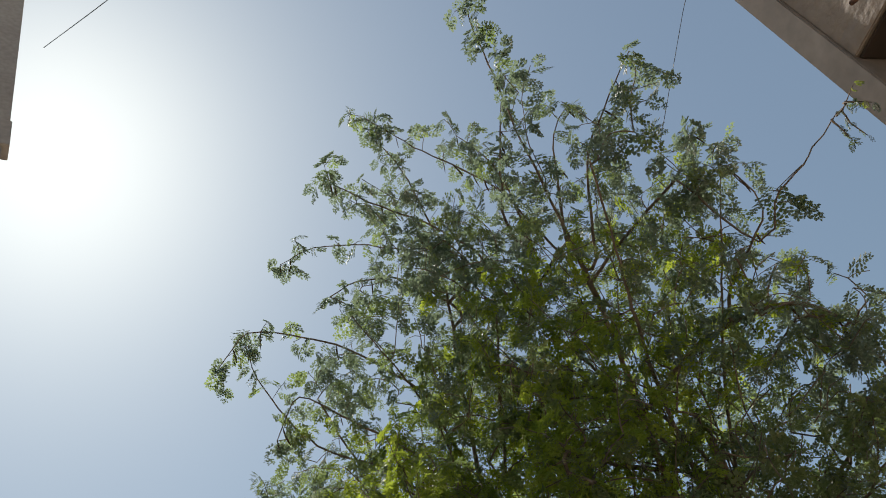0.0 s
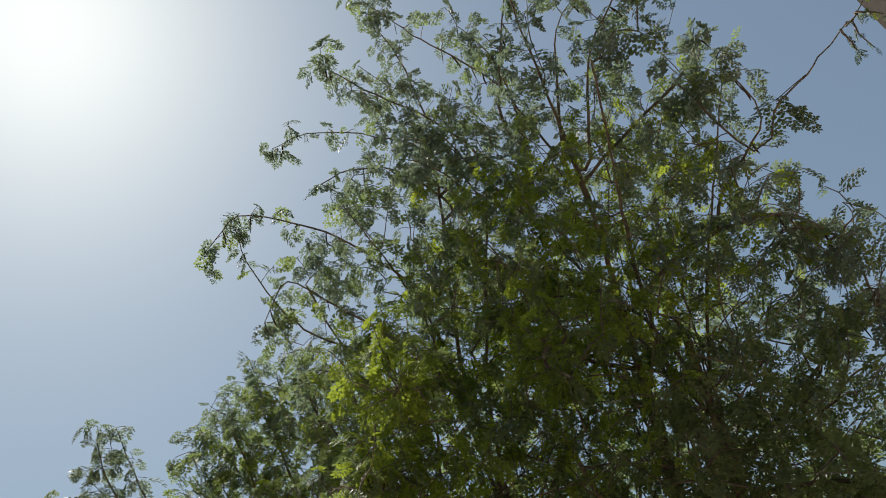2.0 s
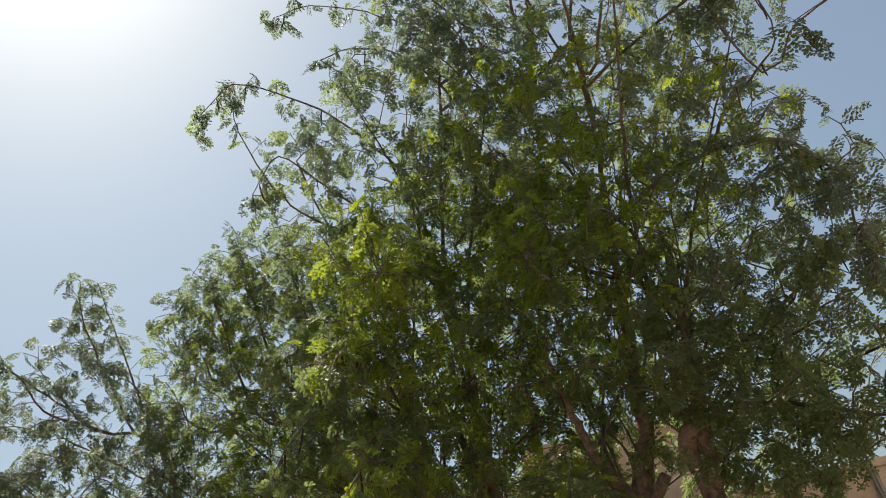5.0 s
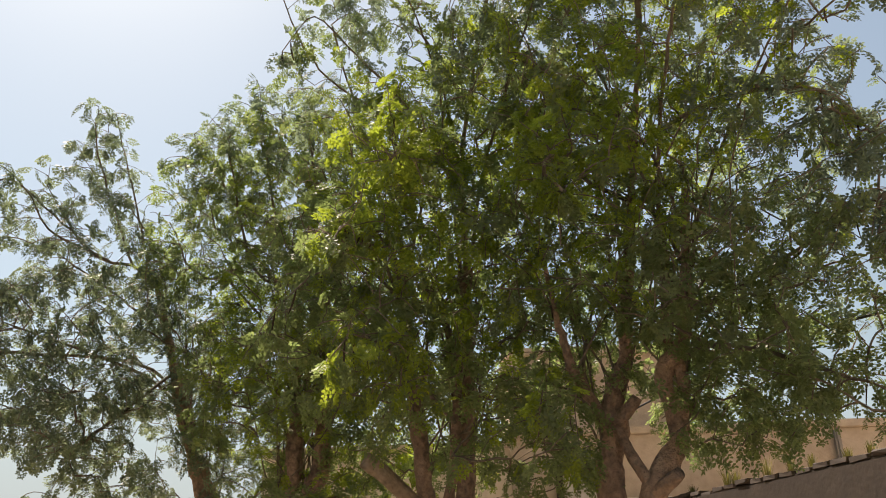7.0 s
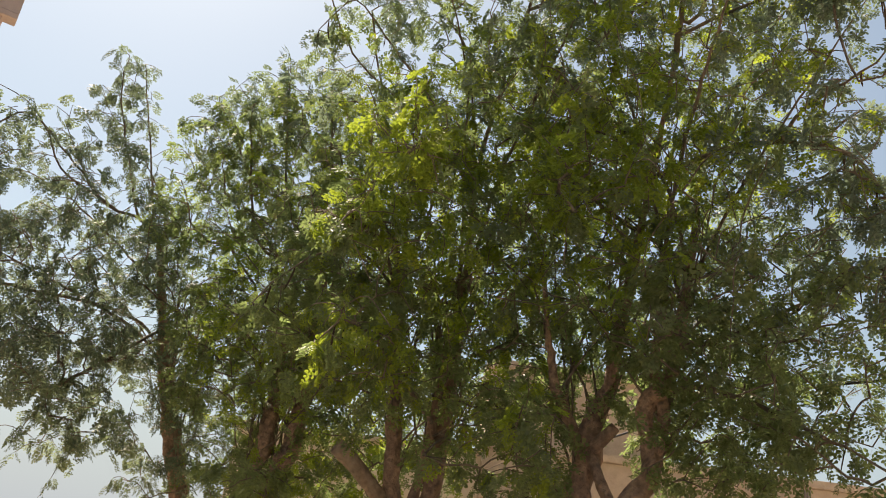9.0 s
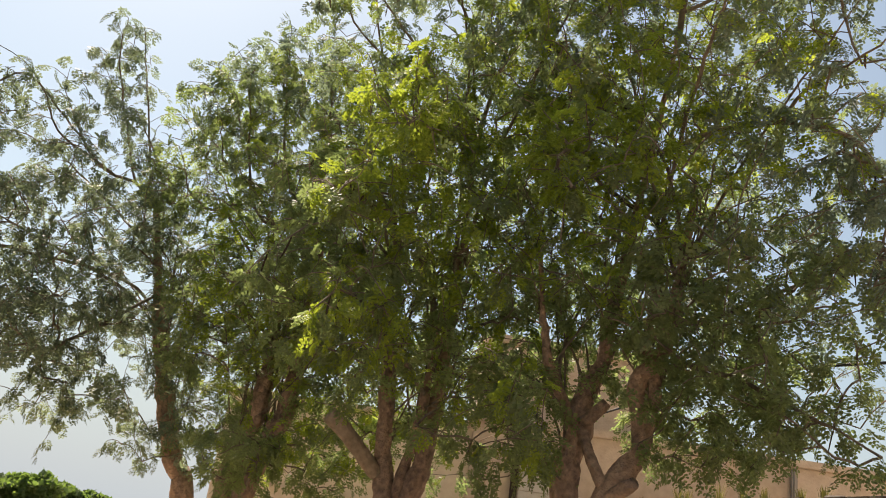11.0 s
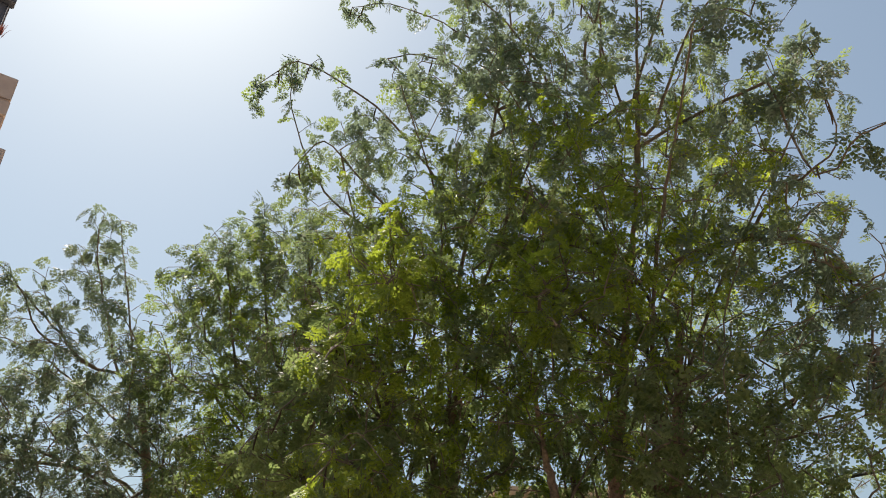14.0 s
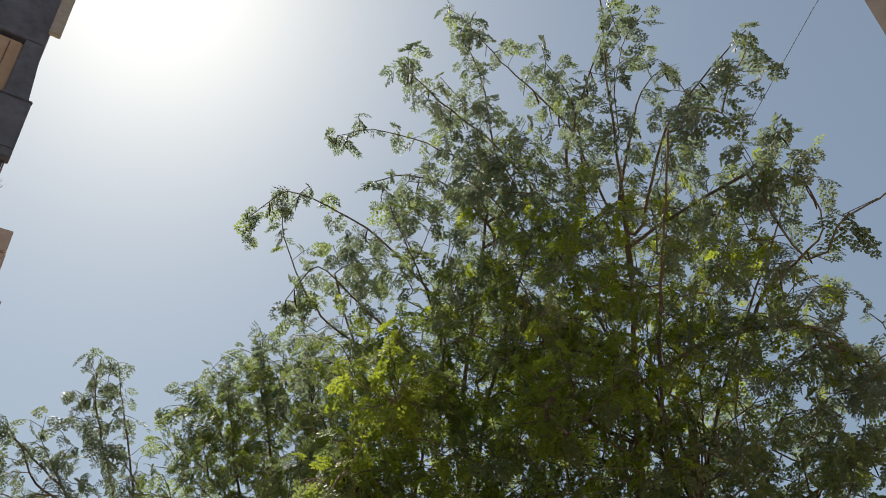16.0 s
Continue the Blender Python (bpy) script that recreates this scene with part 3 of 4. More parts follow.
# its neighbour, with two trunks from one foot
grow_tree(
    12, "tree", "leafy tree with two slim brown trunks and a pale sawn-off limb",
    [([(-0.33, 8.5, 0), (-0.33, 8.5, 1.5), (-0.38, 8.5, 1.97), (-0.45, 8.49, 2.39), (-0.48, 8.44, 2.77), (-0.51, 8.39, 3.07), (-0.6, 8.29, 4.11), (-0.67, 7.99, 5.23)],
      [0.14, 0.115, 0.1, 0.09, 0.085, 0.08, 0.045, 0.02]),
     ([(-0.23, 8.5, 0), (-0.21, 8.5, 1.5), (-0.14, 8.5, 2), (-0.05, 8.45, 2.39), (-0.03, 8.4, 2.73), (-0.01, 8.35, 3.18), (0.03, 8.2, 4.38), (0.03, 7.8, 5.78)],
      [0.14, 0.12, 0.105, 0.10, 0.095, 0.085, 0.045, 0.02]),
     ([(-0.27, 8.5, 2.03), (-0.17, 8.4, 2.61), (-0.13, 8.3, 2.84), (-0.08, 8.1, 3.65)], [0.06, 0.055, 0.05, 0.025])],
    [([(0.24, 7.3, 6.77), (0.46, 6.96, 8.04), (-0.06, 6.7, 8.42), (-0.78, 6.47, 8.57), (-1.23, 6.3, 8.3)], 1.5),
     ([(-0.05, 7.6, 6.74), (-0.71, 7.28, 7.52), (-1.33, 6.89, 7.81), (-1.77, 6.69, 7.89), (-2.1, 6.48, 7.36)], 0.9),
     ([(-0.61, 7.59, 6.1), (-1.41, 7.29, 6.6), (-1.77, 7, 7.31), (-1.86, 6.77, 7.91)], 1.1),
     ([(-0.35, 7.6, 3.19), (-0.67, 6.56, 3.37), (-0.85, 6.01, 3.32), (-1, 5.67, 3.03)], 1.6),
     ([(0.94, 6.78, 7.72), (0.51, 6.55, 8.38), (0.1, 6.29, 8.61), (-0.3, 6.1, 9.03), (-0.36, 6, 9.27)], 1.5)] +
    [([(0.51, 7.15, 7.46), (0.05, 6.89, 7.99), (-0.43, 6.7, 8.04), (-0.83, 6.57, 7.85)], 1.5),
     ([(-0.53, 7.59, 6.28), (-1.1, 7.24, 6.82), (-1.44, 6.98, 7.04), (-1.73, 6.81, 6.44)], 1.2),
     ([(-0.13, 7.2, 5.32), (-0.33, 6.4, 5.08), (-0.42, 5.69, 4.8), (-0.52, 5.49, 4.5)], 1.8),
     ([(-0.64, 7.18, 4.45), (-0.81, 6.46, 4.38), (-0.91, 5.85, 4.16), (-0.96, 5.63, 3.94)], 1.6),
     ([(-0.94, 7.4, 4.39), (-1.26, 6.9, 4.2), (-1.51, 6.65, 3.87), (-1.74, 6.49, 3.47)], 0.5)] +
    [([(-1.5, 8.08, 4.46), (-1.62, 7.86, 4.4), (-1.75, 7.62, 4.17), (-1.9, 7.38, 3.78), (-2.03, 7.13, 3.4)], 0), ([(-1.18, 8.23, 3.36), (-1.25, 7.92, 3.12), (-1.38, 7.49, 2.75), (-1.5, 7.06, 2.39)], 0)],
    [((0.42, 6.9, 7.38), (1.1, 0.9, 1.0), 130), ((-0.31, 7.6, 6.05), (1.4, 0.7, 1.1), 200), ((0.35, 7, 6.23), (0.9, 0.8, 0.9), 80), ((-0.77, 7.8, 4.76), (1.2, 0.8, 0.9), 90),
     ((0.47, 7.3, 4.4), (0.9, 0.8, 0.9), 70), ((0.41, 7.3, 3.28), (0.6, 0.6, 0.6), 40), ((-0.81, 6.8, 3.36), (0.7, 0.6, 0.6), 44),
     ((-0.47, 9.4, 3.26), (1.3, 0.4, 0.9), 120), ((0.58, 8.2, 3.47), (0.7, 0.6, 0.8), 40), ((-0.27, 6.5, 4.48), (0.5, 0.5, 0.45), 36), ((0.44, 6.8, 2.62), (0.5, 0.4, 0.4), 26)] +
    [((-0.36, 7.4, 3.83), (0.7, 0.5, 0.45), 30), ((0.21, 6.9, 4.02), (0.5, 0.4, 0.5), 24), ((-1.22, 7.7, 3.92), (0.6, 0.5, 0.5), 36),
     ((-1.07, 7.7, 7.68), (0.4, 0.3, 0.5), 24), ((-0.49, 5.6, 4.85), (0.32, 0.3, 0.3), 40), ((-0.92, 6.4, 4.39), (0.45, 0.4, 0.35), 34), ((-0.1, 7.5, 5.4), (1.3, 0.9, 2.1), 150)],
    LEAVES, LEAF, pods=34, fill=0.54, spread=0.38, shoots=8, canes=40, low=(7.0, 4.0), lush=1.15,
    fresh_lit=[((-0.19, 6.9, 4.76), (1.4, 1.6, 2.0), 0.5), ((-0.49, 5.7, 4.85), (0.45, 0.6, 0.5), 0.9), ((-0.92, 6.3, 4.39), (0.5, 0.5, 0.4), 0.6), ((-0.89, 6, 3.27), (0.5, 0.6, 0.4), 0.7),
           ((-0.47, 9.5, 3.17), (1.5, 0.6, 1.1), 0.6), ((-0.77, 7.2, 6.05), (0.9, 0.8, 1.0), 0.35)],
    stumps=[([(-0.49, 8.45, 2.22), (-0.71, 8.28, 2.44), (-0.9, 8.16, 2.61), (-1.01, 8.1, 2.68)], 0.075, 0.085, CUTWOOD, "pale sawn-off limb")])

# the third tree
grow_tree(
    13, "tree", "bushy feathery-leaved tree with a forked leaning trunk",
    [([(-2.27, 9.85, 0), (-2.25, 9.86, 1.87), (-2.19, 9.88, 2.39), (-2.07, 9.8, 2.74), (-2.03, 9.71, 3.09), (-2.02, 9.61, 4.37)], [0.15, 0.12, 0.11, 0.10, 0.09, 0.03]),
     ([(-2.09, 9.81, 0), (-2.02, 9.81, 1.9), (-1.93, 9.83, 2.24), (-1.82, 9.8, 2.66), (-1.72, 9.77, 2.92), (-1.65, 9.48, 4.84)], [0.15, 0.125, 0.12, 0.115, 0.10, 0.03])],
    [([(-2.22, 9.2, 5.68), (-2.46, 8.69, 7.34)], 1.5), ([(-2.7, 9.2, 5.87), (-3.24, 8.85, 6.88)], 1.5), ([(-1.75, 9, 5.87), (-1.86, 8.63, 7.07)], 1.5),
     ([(-1.68, 8.45, 2.31), (-1.86, 7.9, 2.36), (-2.02, 7.55, 2.27)], 1.6), ([(-2.5, 9.3, 5.12), (-2.82, 8.78, 6.61)], 1.5)],
    [((-2.22, 9.2, 5.78), (1.3, 0.9, 1.2), 140), ((-2.87, 9.7, 4.08), (0.5, 0.4, 0.9), 45), ((-1.83, 9.4, 4.56), (1.4, 0.9, 1.0), 100), ((-1.72, 10.4, 3.05), (1.5, 0.4, 1.0), 130), ((-3.11, 8.85, 6.05), (0.5, 0.5, 0.55), 24), ((-2.5, 8.8, 6.61), (0.55, 0.5, 0.5), 40), ((-1.75, 8.7, 6.7), (0.6, 0.5, 0.55), 44), ((-1.97, 8.8, 2.29), (0.4, 0.4, 0.4), 30), ((-1.11, 9.2, 2.39), (0.4, 0.4, 0.4), 20),
     ((-2.38, 8.8, 4.18), (0.6, 0.4, 0.5), 30), ((-1.38, 8.9, 3.82), (0.5, 0.4, 0.5), 26), ((-3.44, 9.1, 5.3), (0.35, 0.35, 0.5), 26), ((-2.1, 9.3, 4.8), (1.3, 0.8, 2.0), 140)],
    LEAVES_FAR, LEAF, fill=0.58, shoots=8, canes=60, low=(9.1, 4.0), lush=1.35,
    fresh_lit=[((-1.72, 10.4, 3.05), (1.7, 0.6, 1.2), 0.6), ((-1.9, 8.8, 3.81), (1.1, 1.0, 1.5), 0.5), ((-1.93, 8.8, 5.87), (1.0, 0.8, 0.9), 0.3)])

# the last tree of the row
grow_tree(
    14, "tree", "slender tree with a dark leaning trunk and arching bare shoots",
    [([(-2.85, 10.63, 0), (-2.93, 10.62, 1.82), (-3.07, 10.58, 2.09), (-3.26, 10.52, 2.56), (-3.58, 10.41, 3.57), (-3.79, 10.24, 4.4), (-3.98, 9.9, 5.35)],
      [0.15, 0.125, 0.12, 0.115, 0.10, 0.06, 0.025])],
    [([(-4.14, 9.6, 5.38), (-4.32, 9.4, 5.9), (-4.51, 9.28, 6.46), (-4.66, 9.18, 7.02), (-4.66, 9.16, 7.53)], 1.5), ([(-4.01, 9.7, 5.43), (-4.1, 9.5, 5.95), (-4.26, 9.4, 6.57), (-4.42, 9.3, 7.2), (-4.5, 9.27, 7.48)], 1.5),
     ([(-4.56, 9.57, 5.48), (-4.81, 8.98, 5.72), (-5.18, 8.28, 5.98), (-5.39, 7.76, 5.17)], 0.7),
     ([(-3.71, 10.16, 4.11), (-4.05, 9.58, 3.52), (-4.44, 9.17, 3.01)], 1.2),
     ([(-4.82, 9.43, 5.7), (-5.04, 8.84, 6.22)], 1.2), ([(-4.93, 8.91, 5.61), (-4.97, 8.53, 5.85), (-5.09, 8.1, 6.03), (-5.28, 7.72, 6.02)], 0.7)],
    [((-4.3, 9.5, 5), (0.9, 0.9, 0.8), 80), ((-4.77, 9, 3.95), (1.0, 0.8, 0.9), 100), ((-3.73, 9.9, 4.06), (0.8, 0.7, 0.9), 70),
     ((-5.24, 8.6, 4.71), (0.6, 0.8, 0.8), 60), ((-4.96, 8.9, 5.84), (0.6, 0.5, 0.5), 18), ((-4.39, 9.5, 2.81), (0.8, 0.6, 0.6), 50), ((-3.34, 10.2, 2.73), (0.6, 0.5, 0.7), 40), ((-2.97, 10.4, 3.69), (0.5, 0.4, 0.9), 45), ((-4.28, 8.6, 3.39), (0.6, 0.5, 0.6), 26), ((-4.59, 9.2, 6.88), (0.38, 0.3, 0.5), 18), ((-4.5, 9.2, 4.6), (1.2, 0.9, 1.6), 90)],
    LEAVES_FAR, PALELEAF, spread=0.3, fill=0.47, shoots=5, canes=20, low=(9.2, 4.0), lush=1.45, thick=0.02)


# ---- ground ----
bm = bmesh.new()
bmesh.ops.create_grid(bm, x_segments=60, y_segments=60, size=1500)
tagged(part("ground", bm, SAND), "pale sandy ground reaching the horizon", kind="structure")


# ---- far trees on the horizon ----
def far_tree(seed, x, y, height, width):
    rng = np.random.default_rng(seed)
    root = new("far_tree")
    root.location = (x, y, 0)
    tagged(root, "low dark green bushy tree far off on the horizon", "tree", "far trees")
    line = smooth_line([(0, 0, 0), (0.1, 0, height * 0.4), (0.3, 0.1, height * 0.7)], 0.3)
    v, q = tube(line, np.linspace(0.16, 0.06, len(line)), 8)
    flat_mesh("trunk", v, q, BARK, root, smooth=True)
    n = 2600
    p = rng.normal(0, 1, (n, 3))
    p /= np.linalg.norm(p, axis=1)[:, None]
    lump = 1 + 0.3 * np.sin(p[:, 0] * 4 + seed) * np.sin(p[:, 2] * 5 + p[:, 1] * 3)
    p *= (rng.uniform(0.35, 1, n) ** 0.4 * lump)[:, None]
    c = np.array((0, 0, height * 0.58)) + p * np.array((width / 2, width / 2, height * 0.42))
    a, b = rng.normal(0, 0.13, (n, 3)), rng.normal(0, 0.13, (n, 3))
    v = np.stack([c - a, c - b, c + a, c + b], axis=1).reshape(-1, 3)
    flat_mesh("crown", v, np.arange(4 * n).reshape(-1, 4), LEAF_FAR, root)["kind"] = "stuff"
    return root


for k, (az, d, h, w) in enumerate(((-27.6, 74, 2.2, 5.0), (-25.2, 78, 2.5, 4.2), (-23.6, 76, 2.8, 3.2), (-22.0, 82, 2.2, 3.0), (-20.4, 88, 2.1, 3.6))):
    far_tree(40 + k, d * math.sin(radians(az)), d * math.cos(radians(az)), h, w)


# ---- low building behind the trees ----
house = new("low_building")
house.location, house.scale = (2.4, 12.5, 0), (0.945, 1, 0.965)
tagged(house, "low beige plastered building with a flat roof behind the trees", "building")


def house_part(name, x0, x1, y0, y1, z0, z1, mat, label="", bevel=0.012, parent=None):
    return part(name, box(x0 - 2.8, x1 - 2.8, y0 - 12.5, y1 - 12.5, z0, z1, bevel), mat, parent or house, label)


house_part("wall", -3.0, 0.9, 12.5, 17.8, 0, 3.5, PINK)
house_part("coping", -3.06, 0.84, 12.44, 17.86, 3.5, 3.6, PLASTER)
house_part("string_course", -3.0, 0.88, 12.47, 12.497, 2.2, 2.24, PINK)
house_part("wall", 0.9, 9.2, 12.35, 18.0, 0, 3.62, PLASTER)
house_part("coping", 0.84, 9.26, 12.29, 18.06, 3.62, 3.74, PLASTER)
house_part("roof_room", 0.95, 3.5, 12.6, 16.0, 3.74, 4.95, PLASTER)
house_part("roof_slab", 0.85, 3.6, 12.5, 16.1, 4.95, 5.07, PLASTER)
# roller shutter with its post, and a white door
for k in range(17):
    house_part("shutter_slat", 1.68, 2.3, 12.30, 12.335, 1.0 + k * 0.12, 1.112 + k * 0.12, WHITE, bevel=0.008)
house_part("post", 1.56, 1.66, 12.24, 12.346, 0, 3.1, BROWN, "brown wooden post")
house_part("lintel", 1.5, 2.4, 12.26, 12.346, 3.06, 3.2, CONCRETE)
door = house_part("door", 2.55, 3.3, 12.30, 12.345, 0.1, 2.7, WHITE, "white painted metal door")
for k in range(3):
    house_part("door_panel", 2.62, 3.23, 12.283, 12.298, 0.25 + k * 0.82, 0.95 + k * 0.82, WHITE, parent=door)
house_part("downpipe", 5.86, 5.95, 12.24, 12.33, 0, 3.6, CONCRETE, "grey drainpipe", bevel=0.03)
for x in (4.2, 7.2):
    w = house_part("window", x, x + 0.9, 12.31, 12.345, 1.5, 2.7, DARKPAINT, "dark window with a pale frame")
    for x0, x1, z0, z1 in ((x - 0.06, x, 1.44, 2.76), (x + 0.9, x + 0.96, 1.44, 2.76), (x, x + 0.9, 1.44, 1.5), (x, x + 0.9, 2.7, 2.76)):
        house_part("frame", x0, x1, 12.28, 12.345, z0, z1, WHITE, parent=w)

# ---- garden wall beside the big tree ----
wall = part("garden_wall", box(-0.1, 0.1, -4.2, 3.3, 0, 2.49, 0.02), BROWN)
wall.matrix_world = pose(3.32, 9.1, 0, 0, 0, 11.6)
tagged(wall, "dark brown rough masonry garden wall beside the tree", "wall", kind="structure")
rng = np.random.default_rng(77)
STONES = []
for k in range(5):
    bm = bmesh.new()
    bmesh.ops.create_cube(bm, size=1)
    bmesh.ops.bevel(bm, geom=bm.edges[:], offset=0.12, segments=1, affect="EDGES")
    for v in bm.verts:
        v.co = Vector((v.co.x * 0.194, v.co.y * 0.305, v.co.z * 0.05)) + Vector(rng.normal(0, 0.004, 3))
    me = bpy.data.meshes.new("coping_stone")
    bm.to_mesh(me)
    bm.free()
    me.materials.append(BROWN)
    STONES.append(me)
y = -4.1
while y < 3.2:
    ob = new("coping_stone", STONES[rng.integers(5)])
    ob.parent = wall
    ob.location = (rng.normal(0, 0.008), y, 2.51 + rng.normal(0, 0.008))
    ob.rotation_euler = (rng.normal(0, 0.012), rng.normal(0, 0.012), rng.normal(0, 0.02))
    y += rng.uniform(0.295, 0.31)


# ---- spiky plants on the wall ----
def wall_tuft(seed, size):
    """A tuft of narrow upright blades."""
    rng = np.random.default_rng(seed)
    verts, quads = [], []
    for _ in range(34):
        a, lean, h = rng.uniform(0, 6.28), rng.uniform(0.05, 0.5), size * rng.uniform(0.5, 1)
        out = np.array((math.cos(a), math.sin(a), 0))
        side = np.array((-math.sin(a), math.cos(a), 0)) * 0.008
        foot = out * rng.uniform(0, 0.05)
        last = None
        for u in (0, 0.4, 0.75, 1.0):
            c = foot + out * h * lean * u ** 1.7 + np.array((0, 0, h * u * (1 - 0.25 * lean * u)))
            w = side * (1 - 0.92 * u)
            verts += [c - w, c + w]
            if last is not None:
                quads.append([last, last + 1, len(verts) - 1, len(verts) - 2])
            last = len(verts) - 2
    return verts, quads


for k in range(11):
    v, q = wall_tuft(60 + k, 0.1 + 0.16 * rng.random())
    at = Matrix.Translation((3.32, 9.1, 0)) @ pose(0, 0, 0, 0, 0, 11.6) @ Vector((rng.normal(0, 0.03), -3.2 + 0.52 * k + rng.normal(0, 0.16), 2.535))
    root = new("wall_plant")
    root.location = at
    tagged(root, "tuft of dry spiky yellow-green leaves growing on the wall", "plant", "plants on the garden wall")
    flat_mesh("leaf_tuft", v, q, DRYLEAF, root)

# ---- building on the near side ----
near = new("corner_building")
near.matrix_world = pose(5.4 * math.sin(radians(66)), 5.4 * math.cos(radians(66)), 0, 0, 0, -66)
tagged(near, "beige plastered building with a pilaster and a deep recess", "building")


def near_part(name, x0, x1, y0, y1, z0, z1, mat, label="", bevel=0.012):
    return part(name, box(x0, x1, y0, y1, z0, z1, bevel), mat, near, label)


near_part("pilaster", -2.622, -2.37, 0, 0.4, 0, 17.38, PILASTER, "grey-brown plastered pilaster", 0.012)
near_part("wall", -2.37, 6, 0.035, 7, 6.15, 17.4, NEARWALL)
# the recess's shade is put into the dark brown of its wall and ceiling
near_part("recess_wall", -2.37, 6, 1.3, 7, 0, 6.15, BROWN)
near_part("recess_ceiling", -2.365, 6, 0.06, 1.296, 6.12, 6.147, BROWN, "ceiling sheet of the recess, its shade put in as dark brown")
near_part("end_wall", -2.61, -2.37, 0.4, 7, 0, 17.4, NEARWALL)
near_part("parapet", -2.66, 6.1, -0.06, 7.1, 17.4, 17.6, CONCRETE)
v, q = tube([(-1.72, 0.15, 6.33), (-1.85, 0.0, 6.31), (-1.99, -0.14, 6.29), (-1.995, -0.145, 6.29)], [0.022, 0.022, 0.022, 0.015], 12)
tagged(flat_mesh("drain_spout", v, q, RUST, near, smooth=True), "short rusty drain spout")

# ---- plain wall that closes the lane behind ----
tagged(part("wall_south", box(-9, 4.3, -6.3, -6.0, 0, 3.6), PINK), "plain pale plastered house wall closing the lane", kind="structure")

# ---- tall building across the lane ----
tower = new("tall_building")
tower.matrix_world = pose(9 * math.sin(radians(-37.4)), 9 * math.cos(radians(-37.4)), 0, 0, 0, 37.4)
tagged(tower, "tall apartment building with dark corner strip and projecting balconies", "apartment building")


def tower_part(name, x0, x1, y0, y1, z0, z1, mat, label="", parent=None, bevel=0.012):
    return part(name, box(x0, x1, y0, y1, z0, z1, bevel), mat, parent or tower, label)


def leaning_part(name, x0, x1, top_x1, y0, y1, z0, z1, mat, label):
    """A block of the tall building whose outer edge leans back towards its top."""
    bm = box(x0, x1, y0, y1, z0, z1)
    for v in bm.verts:
        if v.co.x > (x0 + x1) / 2 and v.co.z > (z0 + z1) / 2:
            v.co.x += top_x1 - x1
    return part(name, bm, mat, tower, label)


tower_part("wall", -9, -0.354, 0.1, 7, 0, 11.35, TAN)
tower_part("wall", -9, -0.1, 0.046, 0.8, 11.4, 22.0, DARKPAINT, "dark blue-grey upper wall")
tower_part("wall", -9, 0.12, 0.02, 0.1, 13.6, 14.45, CONCRETE, "grey wall under the slab")
tower_part("corner_strip", -0.354, -0.05, 0.05, 7.01, 0, 10.2, DARKPAINT, "dark blue-grey corner strip")
leaning_part("corner_strip", -0.354, -0.03, -0.12, 0.05, 7.01, 10.2, 11.4, DARKPAINT, "dark blue-grey leaning corner strip")
tower_part("fin", -0.13, 0.039, -0.03, 0.05, 11.66, 13.6, CONCRETE, "pale grey concrete fin")
for z0, z1, edge in ((9.16, 10.16, 0.012), (6.2, 7.2, 0.0)):
    b = tower_part("balcony", -2.6, edge, -0.06, 0.1, z0, z0 + 0.14, DARKPAINT, "projecting dark-painted balcony")
    tower_part("parapet", -2.6, edge, -0.06, -0.01, z0 + 0.14, z1, DARKPAINT, parent=b)
    tower_part("side_parapet", edge - 0.1, edge - 0.002, -0.008, 0.048, z0 + 0.14, z1, DARKPAINT, parent=b)
    tower_part("rail", -2.6, edge + 0.008, -0.07, 0.0, z1, z1 + 0.04, DARKPAINT, parent=b)
tower_part("panel_joint", -0.53, -0.522, 0.085, 0.097, 10.2, 11.3, BROWN, "thin dark joint in the tan panel", bevel=0)
tower_part("upper_storey", -9, 0.204, 0.0, 0.3, 15.18, 24.2, CONCRETE, "grey upper storeys that overhang")
tower_part("overhang_slab", -9, 0.236, -0.02, 0.32, 14.45, 15.18, CONCRETE, "grey overhanging slab")
for z in (2.8, 6.4):
    w = tower_part("window", -2.0, -0.9, 0.07, 0.097, z + 0.5, z + 1.7, DARKPAINT, "dark window")
    tower_part("sill", -2.06, -0.84, 0.03, 0.097, z + 0.44, z + 0.5, CONCRETE, parent=w)
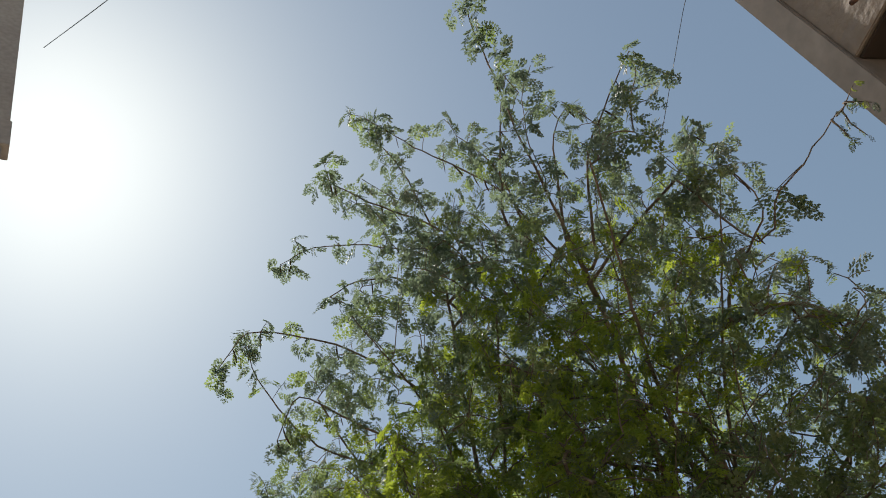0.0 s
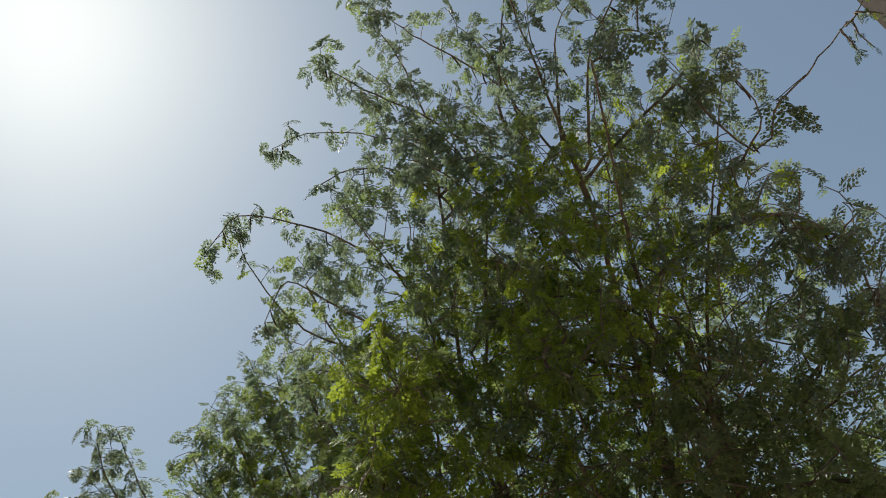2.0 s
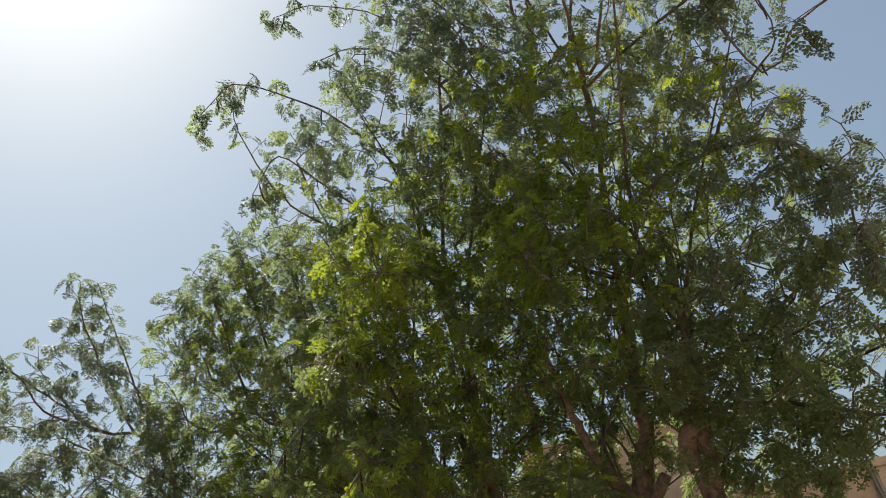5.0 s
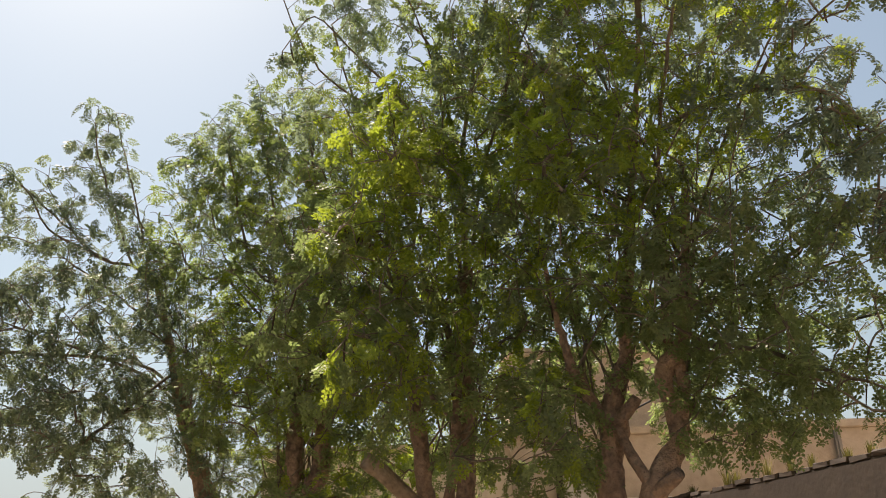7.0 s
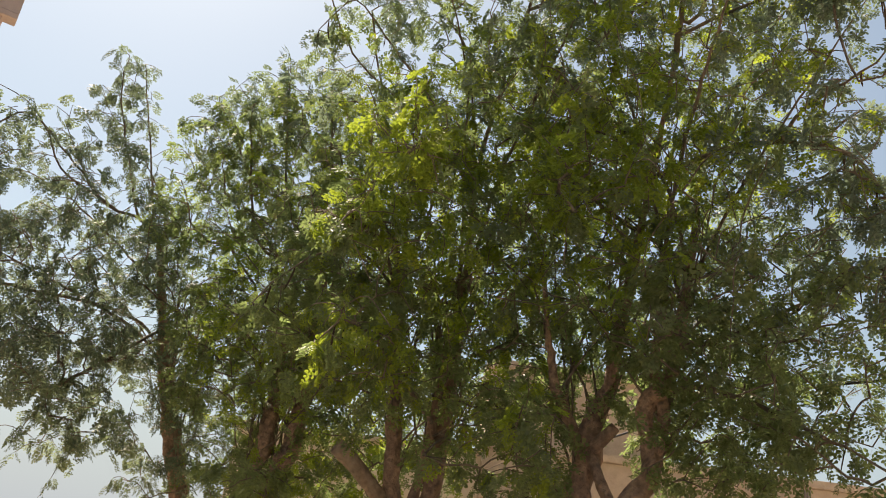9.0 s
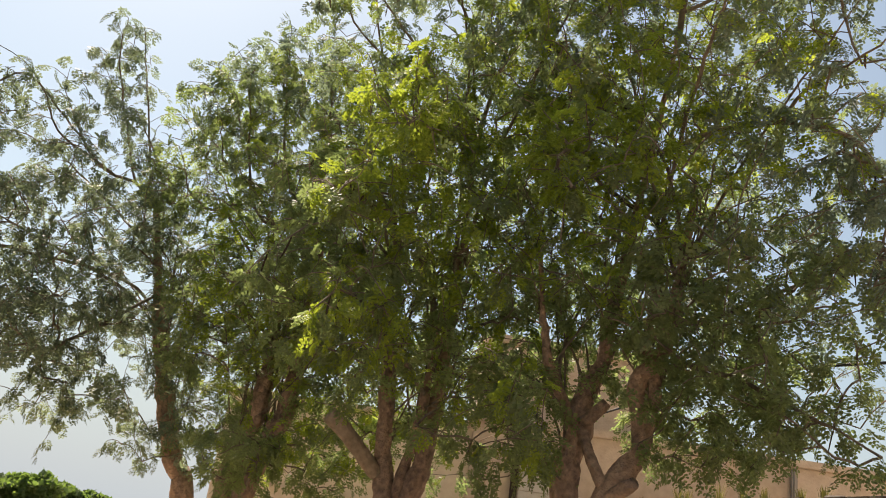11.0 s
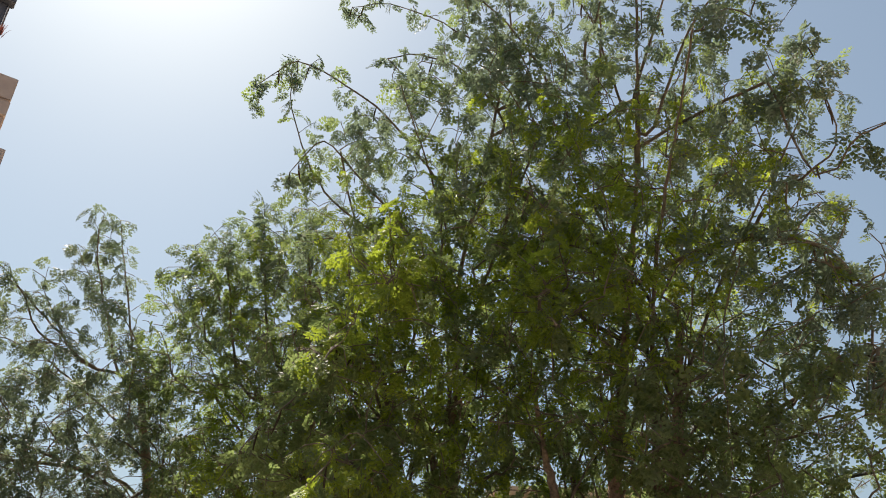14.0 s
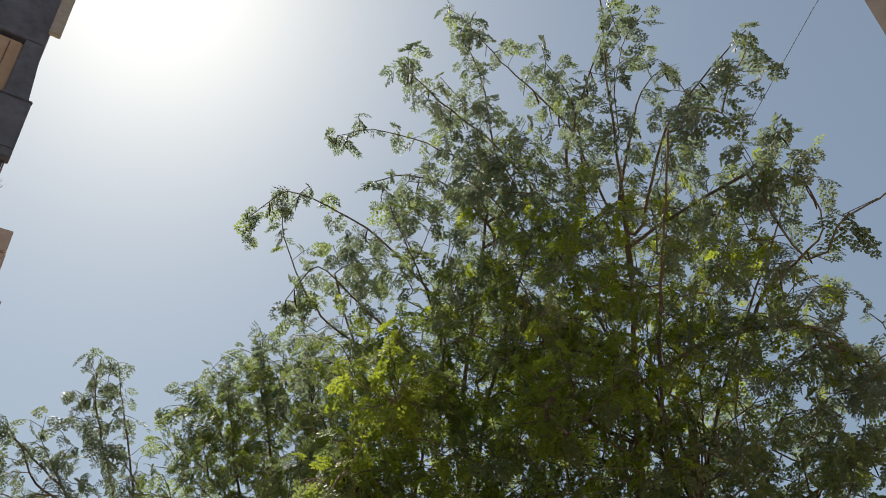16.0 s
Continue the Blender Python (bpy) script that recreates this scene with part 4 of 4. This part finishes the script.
# a small reddish plant on a bracket at the corner
root = new("bracket_plant")
root.matrix_world = tower.matrix_world @ pose(-0.03, 0.0, 8.62)
tagged(root, "small reddish spiky plant on a bracket at the corner", "plant")
part("bracket", box(-0.14, 0.02, -0.05, 0.05, -0.04, 0.02), DARKPAINT, root)
v, q = wall_tuft(91, 0.2)
flat_mesh("leaf_tuft", v, q, REDLEAF, root)

# ---- building farther off ----
far = new("far_building")
far.matrix_world = pose(20 * math.sin(radians(-35.25)), 20 * math.cos(radians(-35.25)), 0, 0, 0, 35.25)
tagged(far, "pale pinkish-brown apartment block with a stepped side", "apartment building")
for name, x0, x1, y0, y1, z0, z1, mat in (
        ("wall", -12, -0.035, 0, 8, 0, 16.0, FARWALL), ("roof_edge", -12, 0.0, -0.06, 8.05, 15.39, 16.08, FARWALL), ("ledge", -12, 0.01, -0.1, 8.1, 14.86, 15.28, FARWALL),
        ("side_bay", -3, 0.28, -0.1, 0.25, 12.86, 13.9, FARWALL), ("bay_slab", -3.05, 0.28, -0.12, 0.27, 12.71, 12.86, FARWALL)):
    part(name, box(x0, x1, y0, y1, z0, z1), mat, far)


# ---- cables ----
def cable(points, radius, label):
    line = smooth_line(points, 0.35)
    root = tagged(new("cable"), label, "cable", "overhead cables")
    root.location = line[0]
    v, q = tube(line - line[0], [radius] * len(line), 6)
    flat_mesh("wire", v, q, CABLE, root, smooth=True)


cable([(-4.77, 7.24, 17.35), (-2.56, 5.33, 13.97), (-0.35, 3.42, 10.7), (1.9, 1.7, 7.9), (6.2, 0.3, 5.2)], 0.007, "thin black wire slung high between the buildings")
cable([(3.86, 4.62, 8.73), (3.85, 4.75, 8.48), (3.7, 5, 8.33), (3.1, 6, 7.7), (1.78, 8.2, 6.31), (-0.5, 12.5, 3.45)], 0.0035, "thin wire from the building to the low roof")
cable([(1.9, 12.4, 3.6), (2.63, 9.3, 3.64), (3.16, 7.39, 3.6), (3.59, 6.0, 3.45), (3.86, 4.5, 3.22)], 0.014, "black cable strung above the garden wall")
